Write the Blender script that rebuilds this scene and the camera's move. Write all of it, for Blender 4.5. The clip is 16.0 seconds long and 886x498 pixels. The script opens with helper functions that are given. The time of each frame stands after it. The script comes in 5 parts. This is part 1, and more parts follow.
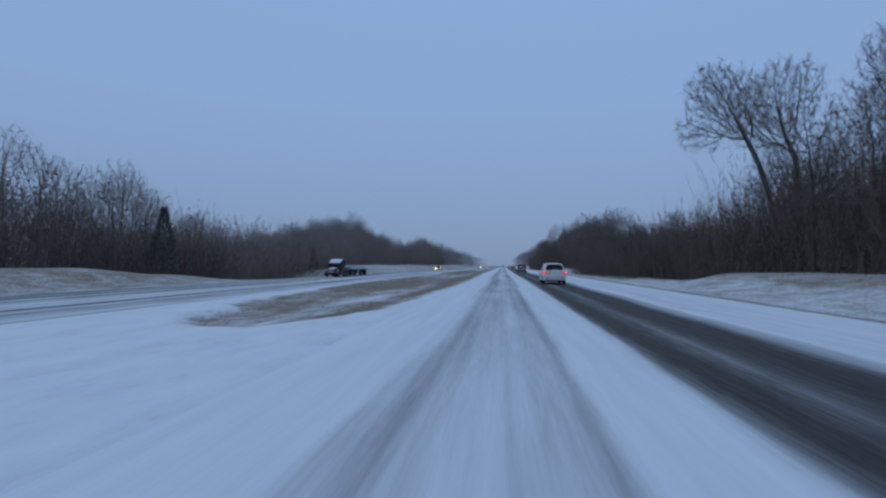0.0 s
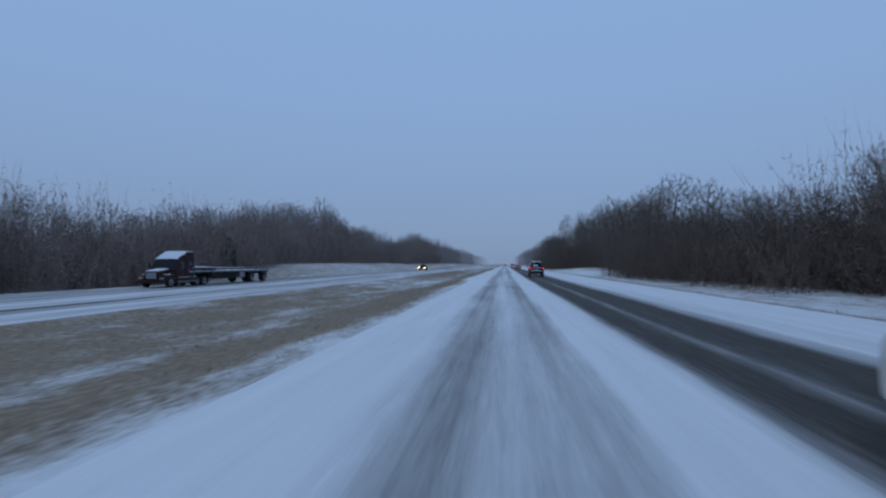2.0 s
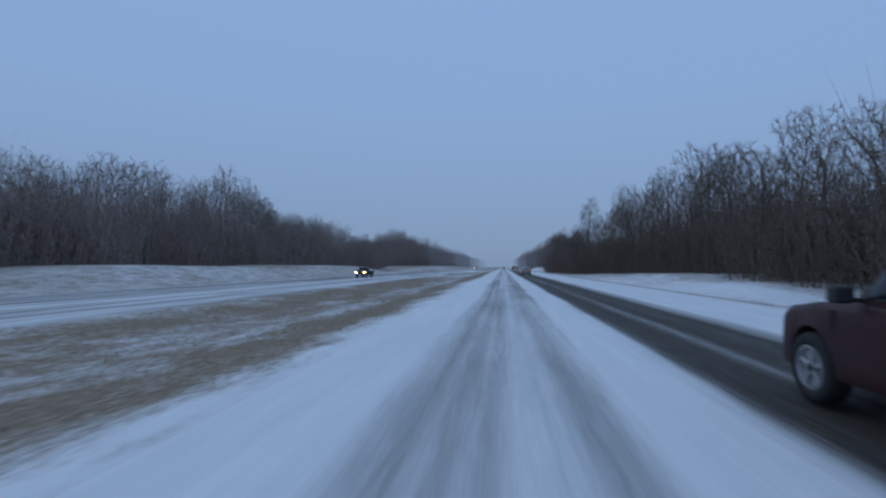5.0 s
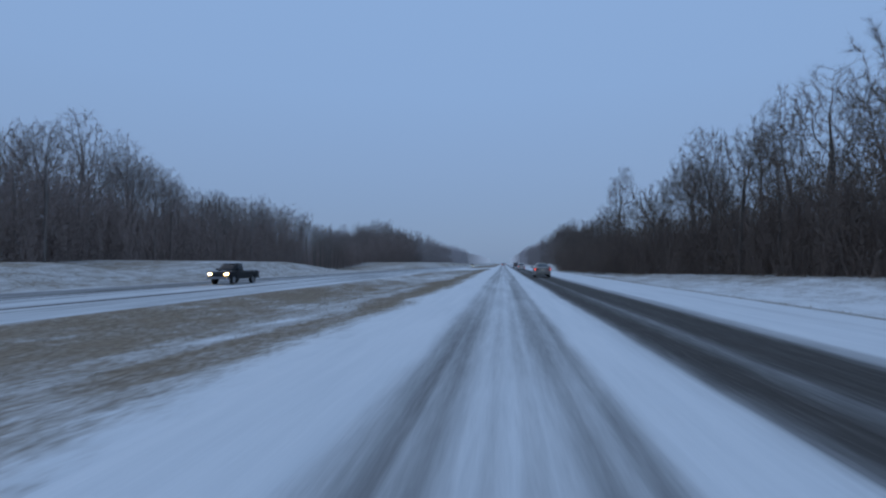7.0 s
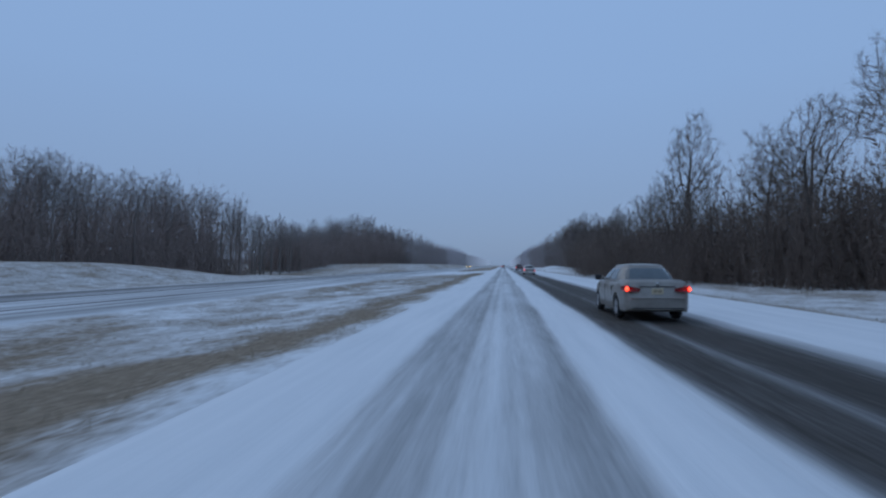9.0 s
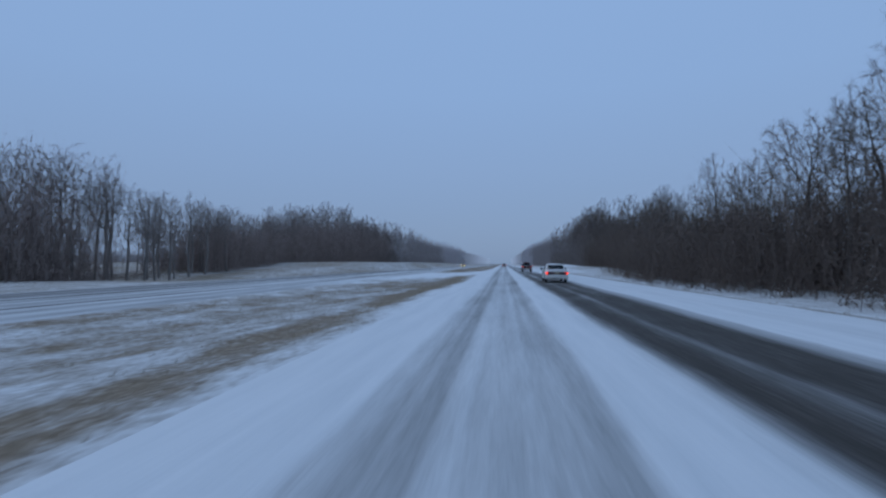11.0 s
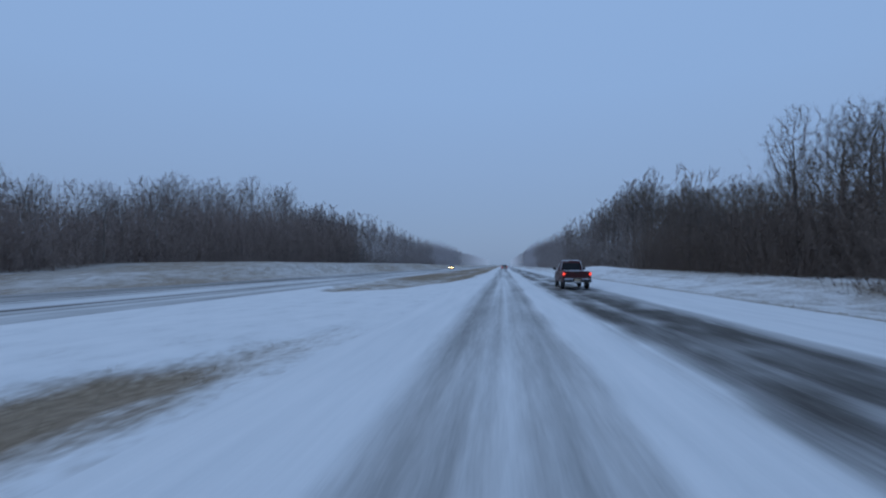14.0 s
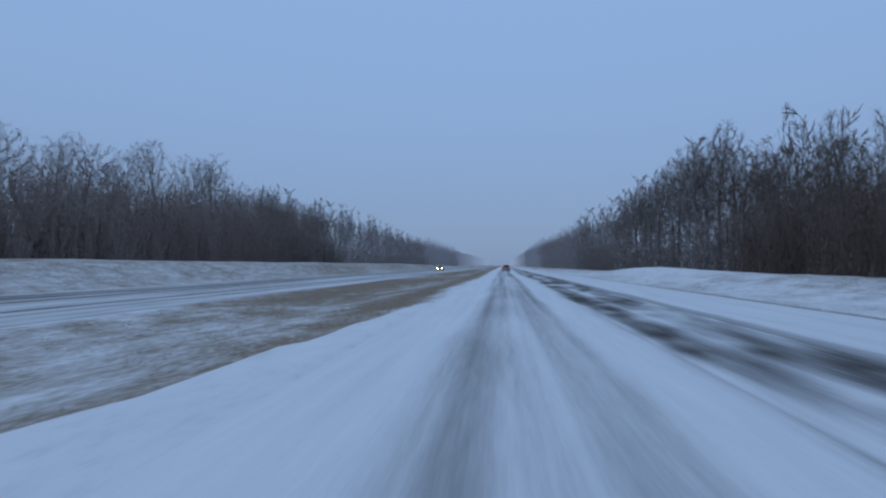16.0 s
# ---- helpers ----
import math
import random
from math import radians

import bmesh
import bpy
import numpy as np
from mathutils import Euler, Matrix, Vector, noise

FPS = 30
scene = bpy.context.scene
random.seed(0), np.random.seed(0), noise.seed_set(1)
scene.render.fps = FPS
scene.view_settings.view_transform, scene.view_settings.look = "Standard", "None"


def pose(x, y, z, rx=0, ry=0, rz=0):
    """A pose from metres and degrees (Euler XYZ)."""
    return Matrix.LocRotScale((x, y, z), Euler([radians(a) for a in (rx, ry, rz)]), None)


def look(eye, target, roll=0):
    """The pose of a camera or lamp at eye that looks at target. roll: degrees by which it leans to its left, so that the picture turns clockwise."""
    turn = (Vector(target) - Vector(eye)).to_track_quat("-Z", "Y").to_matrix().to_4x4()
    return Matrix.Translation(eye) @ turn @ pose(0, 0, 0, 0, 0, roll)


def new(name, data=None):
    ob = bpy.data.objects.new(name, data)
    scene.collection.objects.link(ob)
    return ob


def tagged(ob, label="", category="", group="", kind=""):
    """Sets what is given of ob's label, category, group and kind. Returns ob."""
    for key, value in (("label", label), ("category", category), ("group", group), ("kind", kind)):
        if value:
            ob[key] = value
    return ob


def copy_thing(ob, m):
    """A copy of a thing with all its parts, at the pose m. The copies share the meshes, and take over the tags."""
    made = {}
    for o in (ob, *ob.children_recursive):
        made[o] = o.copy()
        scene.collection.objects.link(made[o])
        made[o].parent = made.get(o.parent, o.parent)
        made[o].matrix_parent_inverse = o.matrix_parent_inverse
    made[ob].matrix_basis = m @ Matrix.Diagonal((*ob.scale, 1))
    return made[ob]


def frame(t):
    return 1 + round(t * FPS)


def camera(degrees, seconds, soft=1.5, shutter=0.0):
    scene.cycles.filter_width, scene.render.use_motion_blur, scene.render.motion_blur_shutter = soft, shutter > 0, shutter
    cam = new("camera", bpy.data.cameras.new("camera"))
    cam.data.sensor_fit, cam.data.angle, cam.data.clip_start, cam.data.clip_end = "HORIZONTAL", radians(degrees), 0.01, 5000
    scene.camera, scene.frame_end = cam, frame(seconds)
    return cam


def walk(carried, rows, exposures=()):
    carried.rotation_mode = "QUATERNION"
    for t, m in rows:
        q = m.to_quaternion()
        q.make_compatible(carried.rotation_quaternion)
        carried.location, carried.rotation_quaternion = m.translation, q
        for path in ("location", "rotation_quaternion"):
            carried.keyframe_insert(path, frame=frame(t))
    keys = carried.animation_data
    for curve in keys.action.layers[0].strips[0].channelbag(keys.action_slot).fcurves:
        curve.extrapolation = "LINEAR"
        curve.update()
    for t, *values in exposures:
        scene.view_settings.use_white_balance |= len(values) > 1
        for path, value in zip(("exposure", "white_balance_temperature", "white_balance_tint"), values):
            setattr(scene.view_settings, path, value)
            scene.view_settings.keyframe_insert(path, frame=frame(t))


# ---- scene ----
# ---- camera: driven along the passing lane at about 70 km/h ----
SPEED = 19.14     # metres a second
EYE = 1.41        # eye height over the road
cam = camera(83.0, 16.0, soft=2.3, shutter=0.15)
# seconds, offset to the right, yaw, pitch, roll
PATH = [
    (0.0, 0.19, 6.82, 1.91, 0.0), (0.5, 0.18, 6.82, 2.02, 0.0), (1.0, 0.17, 6.66, 1.77, 0.0), (1.5, 0.16, 6.82, 1.88, 0.0),
    (2.0, 0.09, 7.00, 1.77, 0.0), (2.5, -0.03, 6.82, 1.89, 0.0), (3.0, -0.13, 6.82, 1.83, 0.0), (3.5, -0.19, 6.82, 1.75, 0.0),
    (4.0, -0.19, 6.82, 2.06, 0.0), (6.5, -0.03, 6.82, 2.03, 0.0), (7.0, 0.00, 6.82, 1.65, 0.0), (7.5, 0.03, 6.88, 1.96, 0.0),
    (8.0, 0.09, 6.86, 1.81, 0.0), (8.5, 0.13, 6.75, 1.90, 0.0), (9.0, 0.16, 6.82, 1.87, 0.0), (11.5, 0.17, 6.88, 1.68, 0.0),
    (12.0, 0.17, 6.72, 2.10, 0.0), (12.5, 0.16, 6.76, 1.95, 0.0), (13.0, 0.11, 6.82, 1.83, 0.0), (13.5, 0.05, 6.82, 1.70, 0.0),
    (14.0, -0.02, 6.82, 1.84, 0.0), (14.5, -0.10, 6.82, 1.93, 0.0), (15.0, -0.17, 6.87, 2.02, 0.0), (15.5, -0.26, 6.82, 1.76, 0.0),
    (16.0, -0.35, 6.82, 1.87, 0.0),
]
walk(cam, [(t, pose(x, SPEED * t, EYE, 90 + p, r, y)) for t, x, y, p, r in PATH], [(0.0, 0.03), (9.0, 0.05), (13.0, 0.08), (16.0, 0.10)])

# ---- light: dusk under an even overcast sky ----
world = bpy.data.worlds.new("overcast_dusk")
scene.world = world
world.use_nodes = True
wt = world.node_tree
wt.nodes.clear()
w_out = wt.nodes.new("ShaderNodeOutputWorld")
w_sky = wt.nodes.new("ShaderNodeTexSky")
w_sky.sky_type, w_sky.sun_disc = "NISHITA", False
w_sky.sun_elevation, w_sky.sun_rotation = radians(25), radians(200)
w_bg = wt.nodes.new("ShaderNodeBackground")
w_bg.inputs["Strength"].default_value = 0.004
w_cloud = wt.nodes.new("ShaderNodeBackground")
w_geo = wt.nodes.new("ShaderNodeTexCoord")
w_sep = wt.nodes.new("ShaderNodeSeparateXYZ")
w_ramp = wt.nodes.new("ShaderNodeValToRGB")
w_add = wt.nodes.new("ShaderNodeAddShader")
wt.links.new(w_geo.outputs["Generated"], w_sep.inputs[0])
wt.links.new(w_sep.outputs["Z"], w_ramp.inputs[0])
wt.links.new(w_ramp.outputs[0], w_cloud.inputs["Color"])
wt.links.new(w_sky.outputs[0], w_bg.inputs["Color"])
wt.links.new(w_cloud.outputs[0], w_add.inputs[0])
wt.links.new(w_bg.outputs[0], w_add.inputs[1])
wt.links.new(w_add.outputs[0], w_out.inputs[0])
ramp = w_ramp.color_ramp
ramp.elements[0].position, ramp.elements[0].color = 0.0, (0.182, 0.268, 0.426, 1)
ramp.elements[1].position, ramp.elements[1].color = 1.0, (0.221, 0.348, 0.586, 1)
for at, c in ((0.06, (0.198, 0.292, 0.468)), (0.18, (0.218, 0.331, 0.542)), (0.32, (0.232, 0.366, 0.612)), (0.5, (0.239, 0.382, 0.645))):
    ramp.elements.new(at).color = (*c, 1)

sun = new("overcast_sun", bpy.data.lights.new("overcast_sun", "SUN"))
sun.data.energy, sun.data.angle, sun.data.color = 0.25, radians(60), (1.0, 0.93, 0.85)
sun.matrix_world = look((0, 0, 50), (20, -20, 20))
# ---- materials ----
def shader(name, base=(0.5, 0.5, 0.5), rough=0.6, metal=0.0):
    m = bpy.data.materials.new(name)
    m.use_nodes = True
    b = m.node_tree.nodes["Principled BSDF"]
    b.inputs["Base Color"].default_value = (*base, 1)
    b.inputs["Roughness"].default_value, b.inputs["Metallic"].default_value = rough, metal
    return m, m.node_tree, b


def node(nt, kind, **values):
    n = nt.nodes.new(kind)
    for key, value in values.items():
        n.inputs[key].default_value = value
    return n


def noise_of(nt, scale, stretch=(1, 1, 1), detail=5.0, rough=0.6):
    """Noise over object coordinates, in metres."""
    tc = nt.nodes.new("ShaderNodeTexCoord")
    mp = nt.nodes.new("ShaderNodeMapping")
    mp.inputs["Scale"].default_value = stretch
    n = node(nt, "ShaderNodeTexNoise", Scale=scale, Detail=detail, Roughness=rough)
    nt.links.new(tc.outputs["Object"], mp.inputs[0])
    nt.links.new(mp.outputs[0], n.inputs["Vector"])
    return n.outputs[0]


def ramp_of(nt, value, stops):
    r = nt.nodes.new("ShaderNodeValToRGB")
    e = r.color_ramp.elements
    for i, (at, c) in enumerate(stops):
        p = e[i] if i < 2 else e.new(at)
        p.position, p.color = at, (*c, 1) if len(c) == 3 else c
    nt.links.new(value, r.inputs[0])
    return r.outputs[0]


def mix_of(nt, fac, a, b):
    m = nt.nodes.new("ShaderNodeMix")
    m.data_type = "RGBA"
    for slot, v in ((0, fac), (6, a), (7, b)):
        if isinstance(v, (float, int)):
            m.inputs[slot].default_value = v
        elif isinstance(v, tuple):
            m.inputs[slot].default_value = (*v, 1)
        else:
            nt.links.new(v, m.inputs[slot])
    return m.outputs[2]


def sum_of(nt, op, a, b, clamp=False):
    m = nt.nodes.new("ShaderNodeMath")
    m.operation, m.use_clamp = op, clamp
    for i, v in enumerate((a, b)):
        if isinstance(v, (float, int)):
            m.inputs[i].default_value = v
        else:
            nt.links.new(v, m.inputs[i])
    return m.outputs[0]


def bump_of(nt, b, value, strength, distance):
    n = node(nt, "ShaderNodeBump", Strength=strength, Distance=distance)
    nt.links.new(value, n.inputs["Height"])
    nt.links.new(n.outputs[0], b.inputs["Normal"])


def plain(name, base, rough=0.6, metal=0.0, scale=6.0, vary=0.25, bump=0.0, stretch=(1, 1, 1)):
    """A surface with mottling at two scales."""
    m, nt, b = shader(name, base, rough, metal)
    big, fine = noise_of(nt, scale, stretch), noise_of(nt, scale * 9, stretch)
    both = sum_of(nt, "ADD", sum_of(nt, "MULTIPLY", big, 0.6), sum_of(nt, "MULTIPLY", fine, 0.4))
    lo = tuple(c * (1 - vary) for c in base)
    hi = tuple(min(1, c * (1 + vary)) for c in base)
    nt.links.new(ramp_of(nt, both, ((0.3, lo), (0.7, hi))), b.inputs["Base Color"])
    if bump:
        bump_of(nt, b, both, 0.5, bump)
    return m


def cover(name, low, high, stretch, crisp, scale=2.0, low_rough=0.9, bump=0.03):
    """Snow over another surface; the mesh's own attribute 'snow' says how much lies there."""
    m, nt, b = shader(name, rough=0.9)
    at = nt.nodes.new("ShaderNodeAttribute")
    at.attribute_name = "snow"
    n1, n2 = noise_of(nt, scale, stretch, 6.0, 0.65), noise_of(nt, scale * 7, stretch, 4.0)
    n = sum_of(nt, "ADD", sum_of(nt, "MULTIPLY", n1, 0.55), sum_of(nt, "MULTIPLY", n2, 0.45))
    v = sum_of(nt, "ADD", at.outputs["Fac"], sum_of(nt, "MULTIPLY", sum_of(nt, "SUBTRACT", n, 0.5), crisp[2]))
    mr = node(nt, "ShaderNodeMapRange", **{"From Min": crisp[0], "From Max": crisp[1]})
    mr.interpolation_type = "SMOOTHSTEP"
    nt.links.new(v, mr.inputs["Value"])
    fac = mr.outputs[0]
    dirt = ramp_of(nt, n2, ((0.3, low[0]), (0.55, low[1]), (0.75, low[2])))
    snow = ramp_of(nt, n1, ((0.3, high[0]), (0.7, high[1])))
    nt.links.new(mix_of(nt, fac, dirt, snow), b.inputs["Base Color"])
    nt.links.new(sum_of(nt, "ADD", sum_of(nt, "MULTIPLY", fac, 0.9 - low_rough), low_rough), b.inputs["Roughness"])
    b.inputs["Specular IOR Level"].default_value = 0.3
    bump_of(nt, b, sum_of(nt, "ADD", n, sum_of(nt, "MULTIPLY", fac, 0.6)), 0.5, bump)
    return m


SNOW2 = ((0.715, 0.745, 0.76), (0.81, 0.83, 0.838))
M_ground = cover("snowy_dead_grass", ((0.17, 0.128, 0.086), (0.262, 0.201, 0.138), (0.35, 0.282, 0.205)), SNOW2, (1, 0.5, 1), (0.08, 0.98, 1.75), 1.2, bump=0.07)
M_road = cover("snowy_asphalt", ((0.040, 0.034, 0.028), (0.061, 0.052, 0.044), (0.088, 0.076, 0.065)), SNOW2, (1, 0.06, 1), (0.0, 1.0, 0.46), 2.6, 0.8)
M_snow = plain("loose_snow", (0.76, 0.78, 0.82), 0.9, 0, 3.0, 0.07, 0.02)
M_bark = plain("winter_bark", (0.120, 0.099, 0.083), 0.95, 0, 2.0, 0.45, 0.01, (1, 1, 0.3))
# left wood's bark, twigs and brush: paler, with air haze put into the colour
M_pale_bark = plain("hazed_bark", (0.23, 0.20, 0.182), 0.95, 0, 2.0, 0.45, 0.01, (1, 1, 0.3))
M_twig = plain("winter_twig", (0.165, 0.129, 0.108), 0.95, 0, 0.6, 0.35)
M_pale_twig = plain("hazed_twig", (0.275, 0.231, 0.211), 0.95, 0, 0.4, 0.4)
M_brush = plain("winter_brush", (0.175, 0.130, 0.105), 0.95, 0, 0.35, 0.5)
M_hazed_brush = plain("hazed_brush", (0.335, 0.262, 0.233), 0.95, 0, 0.3, 0.45)
# far woods: three steps of distance haze painted into the base colour
M_haze_thin = plain("haze_thin_brush", (0.255, 0.213, 0.194), 0.95, 0, 0.4, 0.45)
M_haze_mid = plain("haze_mid_twig", (0.37, 0.325, 0.312), 0.95, 0, 0.5, 0.4)
M_haze_thick = plain("haze_thick_twig", (0.53, 0.495, 0.50), 0.95, 0, 0.5, 0.25)
M_cedar = plain("cedar_foliage", (0.10, 0.105, 0.08), 0.9, 0, 1.0, 0.3)
# ---- helpers for building ----
def mesh_object(name, verts, faces, material, parent=None, smooth=False):
    me = bpy.data.meshes.new(name)
    me.from_pydata([tuple(v) for v in verts], [], faces)
    me.update()
    if material:
        me.materials.append(material)
    if smooth:
        me.polygons.foreach_set("use_smooth", [True] * len(me.polygons))
    ob = new(name, me)
    if parent:
        ob.parent = parent
    return ob


def part(name, bm, material, parent, label="", smooth=False):
    """Links a bmesh as one mesh object under a thing or a part."""
    bmesh.ops.recalc_face_normals(bm, faces=bm.faces)
    me = bpy.data.meshes.new(name)
    bm.to_mesh(me)
    bm.free()
    me.materials.append(material)
    if smooth:
        me.polygons.foreach_set("use_smooth", [True] * len(me.polygons))
    ob = new(name, me)
    if parent:
        ob.parent = parent
    return tagged(ob, label)


def along(table, v):
    """Smooth interpolation in a table of (place, value)."""
    if v <= table[0][0]:
        return table[0][1]
    for (a, p), (b, q) in zip(table, table[1:]):
        if v <= b:
            s = (v - a) / (b - a)
            return p + (q - p) * s * s * (3 - 2 * s)
    return table[-1][1]


def wob(x, y, s=1.0, k=0.0):
    return noise.noise(Vector((x * s + 7.3 * k, y * s + 3.1 * k, 5.7 * k)))


# ---- the lie of the land: x across the road, y along it ----
BANK = ((-29.5, 1.22), (37.3, 1.22), (49.2, 0.4), (60, -0.45), (70, -1.35), (100, -1.35), (122.8, 0.43), (142.5, 1.48), (169.1, 1.57), (177.9, 0.7), (196.6, 1.74),
        (211.3, 1.65), (238.9, -0.1), (265.4, -0.7), (280.1, -1.3), (292, -1.3), (303.8, -0.4), (318, 0.6), (344.1, 1.83), (442.4, 2), (688.2, 0.96))
RIGHT = ((8.61, -0.05), (10.7, -0.17), (12.79, -0.48), (15.22, -0.59), (19.66, -0.35), (39.1, 0), (87, 0.43))
LEFT = ((-25.66, -0.29), (-13.92, -0.29), (-12.18, -0.42), (-8.7, -0.48), (-5.39, -0.26), (-2.96, -0.05))
# how much the verge rises towards the wood along the way
RISE_R = ((-20, 1.2), (42, 1.2), (50, 0.45), (60, 0), (125, 0), (140, 0.6), (152, 1.05), (165, 0.95), (182, 0.55), (198, 0.42), (210, 0.1), (225, 0), (280, 0), (297, 0.8), (340, 0.75), (362, 0.45), (450, 0.2))
# the two snowed-over crossings of the median: where one starts, and the outline of the grass beyond it
NOSE_1 = ((-14.5, 45), (-11.5, 20.8), (-8.9, 13.1), (-6.3, 11.9), (-5.3, 13.5), (-3.9, 17.0), (-3.4, 27.8), (-2.9, 45))
NOSE_2 = ((-16.18, 325.38), (-13.66, 306.76), (-11.83, 299.8), (-10.27, 297.89), (-7.05, 299.8), (-5.31, 308.68), (-3.22, 325.38))
TAIL_1 = ((-15, -9), (-9, -12), (-3, -12))
TAIL_2 = ((-15.5, 266.5), (-10.5, 268.5), (-7.9, 271.2), (-5.5, 275.0), (-3.4, 279.5))
GAPS = ((TAIL_1, NOSE_1), (TAIL_2, NOSE_2))


def crossing(x, y):
    """How much a point of the median lies in a crossing: 0 to 1."""
    if not -15.7 < x < -2.5:
        return 0.0
    best = 0.0
    for tail, nose in GAPS:
        end = along(nose, x) + 1.2 * wob(x, y, 0.5, 13)
        first = along(tail, x) + 0.8 * wob(x, y, 0.4, 14)
        best = max(best, min((y - first) / 2.4 + 0.5, (end - y) / 1.6 + 0.5))
    return min(1.0, max(0.0, best))


# snowed-over mounds on the verge: place, half widths, height
MOUNDS = ((15.0, 130.0, 2.6, 9.0, 0.75), (20.0, 374.0, 4.5, 26.0, 1.1))


def height(x, y):
    if x >= 8.6:
        z = along(RIGHT, x)
        if x > 11.3:
            z += min(1, (x - 11.3) / 8) * (0.14 * wob(x, y, 0.03, 1) + 0.1 * wob(x, y, 0.3, 2))
            s = min(1, max(0, x - 12.0) / 6.5)
            z += s * s * (3 - 2 * s) * along(RISE_R, y)
            for mx, my, rx, ry, up in MOUNDS:
                z += up * math.exp(-((x - mx) / rx) ** 2 - ((y - my) / ry) ** 2)
    elif x > -2.95:
        z = -0.06
    elif x > -27.6:
        z = along(LEFT, x)
        c = crossing(x, y)
        z += c * (-0.03 - 0.26 * min(1, max(0, (-2.95 - x) / 12)) - z) if c else 0
        if -13.5 < x < -3.3:
            z += (1 - c) * 0.07 * wob(x, y, 0.7, 3)
    else:
        s = min(1, (-27.6 - x) / 8.5)
        z = -0.29 + s * s * (3 - 2 * s) * (along(BANK, y) + 0.29) + s * 0.25 * wob(x, y, 0.05, 4)
    return z


def snow_on_ground(x, y):
    n = wob(x, y * 0.5, 0.6, 5) * 0.20 + wob(x, y * 0.35, 0.10, 6) * 0.34
    if x > 8:
        base = 1.0 if x < 10.5 else 0.14 if x < 11.0 else 0.68 if x < 16.5 else 0.55
        drift = max(math.exp(-((x - mx) / rx) ** 2 - ((y - my) / ry) ** 2) for mx, my, rx, ry, up in MOUNDS)
        banked = along(((60, 0), (80, -0.12), (112, -0.12), (130, 0.06), (205, 0), (232, 0.22), (272, 0.22), (290, 0.05)), y)
        return base if x < 10.5 else base + n * 0.8 + 0.5 * drift + banked
    if x > -15.6:
        c = crossing(x, y)
        base = along(((-14.4, 0.9), (-13.7, 0.56), (-12.8, 0.46), (-11.8, 0.40), (-9.5, 0.40), (-8.7, 0.50), (-6.6, 0.55), (-5.9, 0.42), (-5.3, 0.14), (-4.4, 0.17), (-3.7, 0.55), (-2.9, 0.95)), x + 0.8 * wob(x, y, 0.15, 15))
        base += along(((0, -0.20), (45, -0.18), (80, -0.04), (130, -0.06), (185, -0.14), (230, -0.06), (244, 0.02), (262, 0.0), (290, 0.0), (312, -0.15), (330, -0.22)), y)
        v = base + n * 1.25 + wob(x, y * 0.5, 1.7, 23) * 0.22
        return v + (1.0 - v) * c
    base = 0.80 if x > -27.2 else 0.32 if x > -28.0 else 0.42 if x > -40 else 0.36
    return base + n * 0.6


def steps(stops):
    """Places from (start, step) pairs; the last pair ends the row."""
    out, v = [], stops[0][0]
    for (a, s), (b, _) in zip(stops, stops[1:]):
        v = a
        while v < b - 1e-6:
            out.append(v)
            v += s
    return out + [stops[-1][0]]


def sheet(name, xs, ys, z_of, snow_of, material):
    """A grid with a snow attribute at each corner."""
    verts = [(x, y, z_of(x, y)) for y in ys for x in xs]
    n = len(xs)
    faces = [(j * n + i, j * n + i + 1, (j + 1) * n + i + 1, (j + 1) * n + i) for j in range(len(ys) - 1) for i in range(n - 1)]
    ob = mesh_object(name, verts, faces, material, smooth=True)
    a = ob.data.attributes.new("snow", "FLOAT", "POINT")
    a.data.foreach_set("value", [snow_of(x, y) for x, y, _ in verts])
    return ob


ground_x = steps(((-2500, 400), (-500, 60), (-140, 15), (-70, 4), (-42, 1.5), (-26, 1.0), (-15.6, 0.35), (-2.9, 2.9), (8.6, 0.35), (12, 0.6), (20, 2.0), (40, 10), (105, 60), (405, 400), (2500, 1)))
ground_y = steps(((-200, 20), (-40, 2), (0, 0.7), (340, 2), (420, 5), (600, 20), (1080, 200), (4000, 1)))
ground = sheet("ground", ground_x, ground_y, height, snow_on_ground, M_ground)
tagged(ground, "snow-dusted dead grass median and verges beside a highway", "ground", kind="structure")


def snow_on_road(x, y):
    n = wob(x * 1.0, y * 0.02, 2.2, 7) * 0.18 + wob(x, y * 0.05, 0.6, 8) * 0.10
    d = wob(0, y, 0.02, 9) * 0.15 + wob(x, y, 0.16, 16) * 0.10 + wob(x * 0.4, y, 0.7, 17) * 0.05
    base = along(((-1.48, 1.0), (-1.12, 0.66), (-0.85, 0.51), (-0.52, 0.53), (-0.28, 0.68), (0.05, 0.74), (0.36, 0.68), (0.57, 0.53), (1.0, 0.54), (1.3, 0.97),
                  (1.92, 1.0), (2.22, 0.80), (2.50, 0.24), (2.72, 0.06), (3.1, 0.03), (3.35, 0.11), (3.58, 0.28), (3.8, 0.11), (4.0, 0.05), (4.87, 0.03), (5.08, 0.24),
                  (5.25, 0.46), (5.52, 0.55), (5.75, 0.95)), x + d)
    if 2.35 < x < 5.15:
        slush = along(((205, 0), (250, 0.6), (290, 1.05), (325, 1.8)), y)
        base += n * 0.7 + slush * (0.19 + 0.26 * wob(x * 0.8, y * 0.26, 1.1, 24) + 0.22 * wob(x, y * 0.55, 2.0, 25))
    elif -1.45 < x < 1.3:
        base += n + 0.16 * wob(x, y * 0.006, 6.5, 27) + 0.10 * wob(x, y * 0.3, 0.9, 28)
    elif 5.7 < x < 8.2:
        base -= 0.26 * max(0, wob(x, y * 0.03, 0.9, 29))
    return base


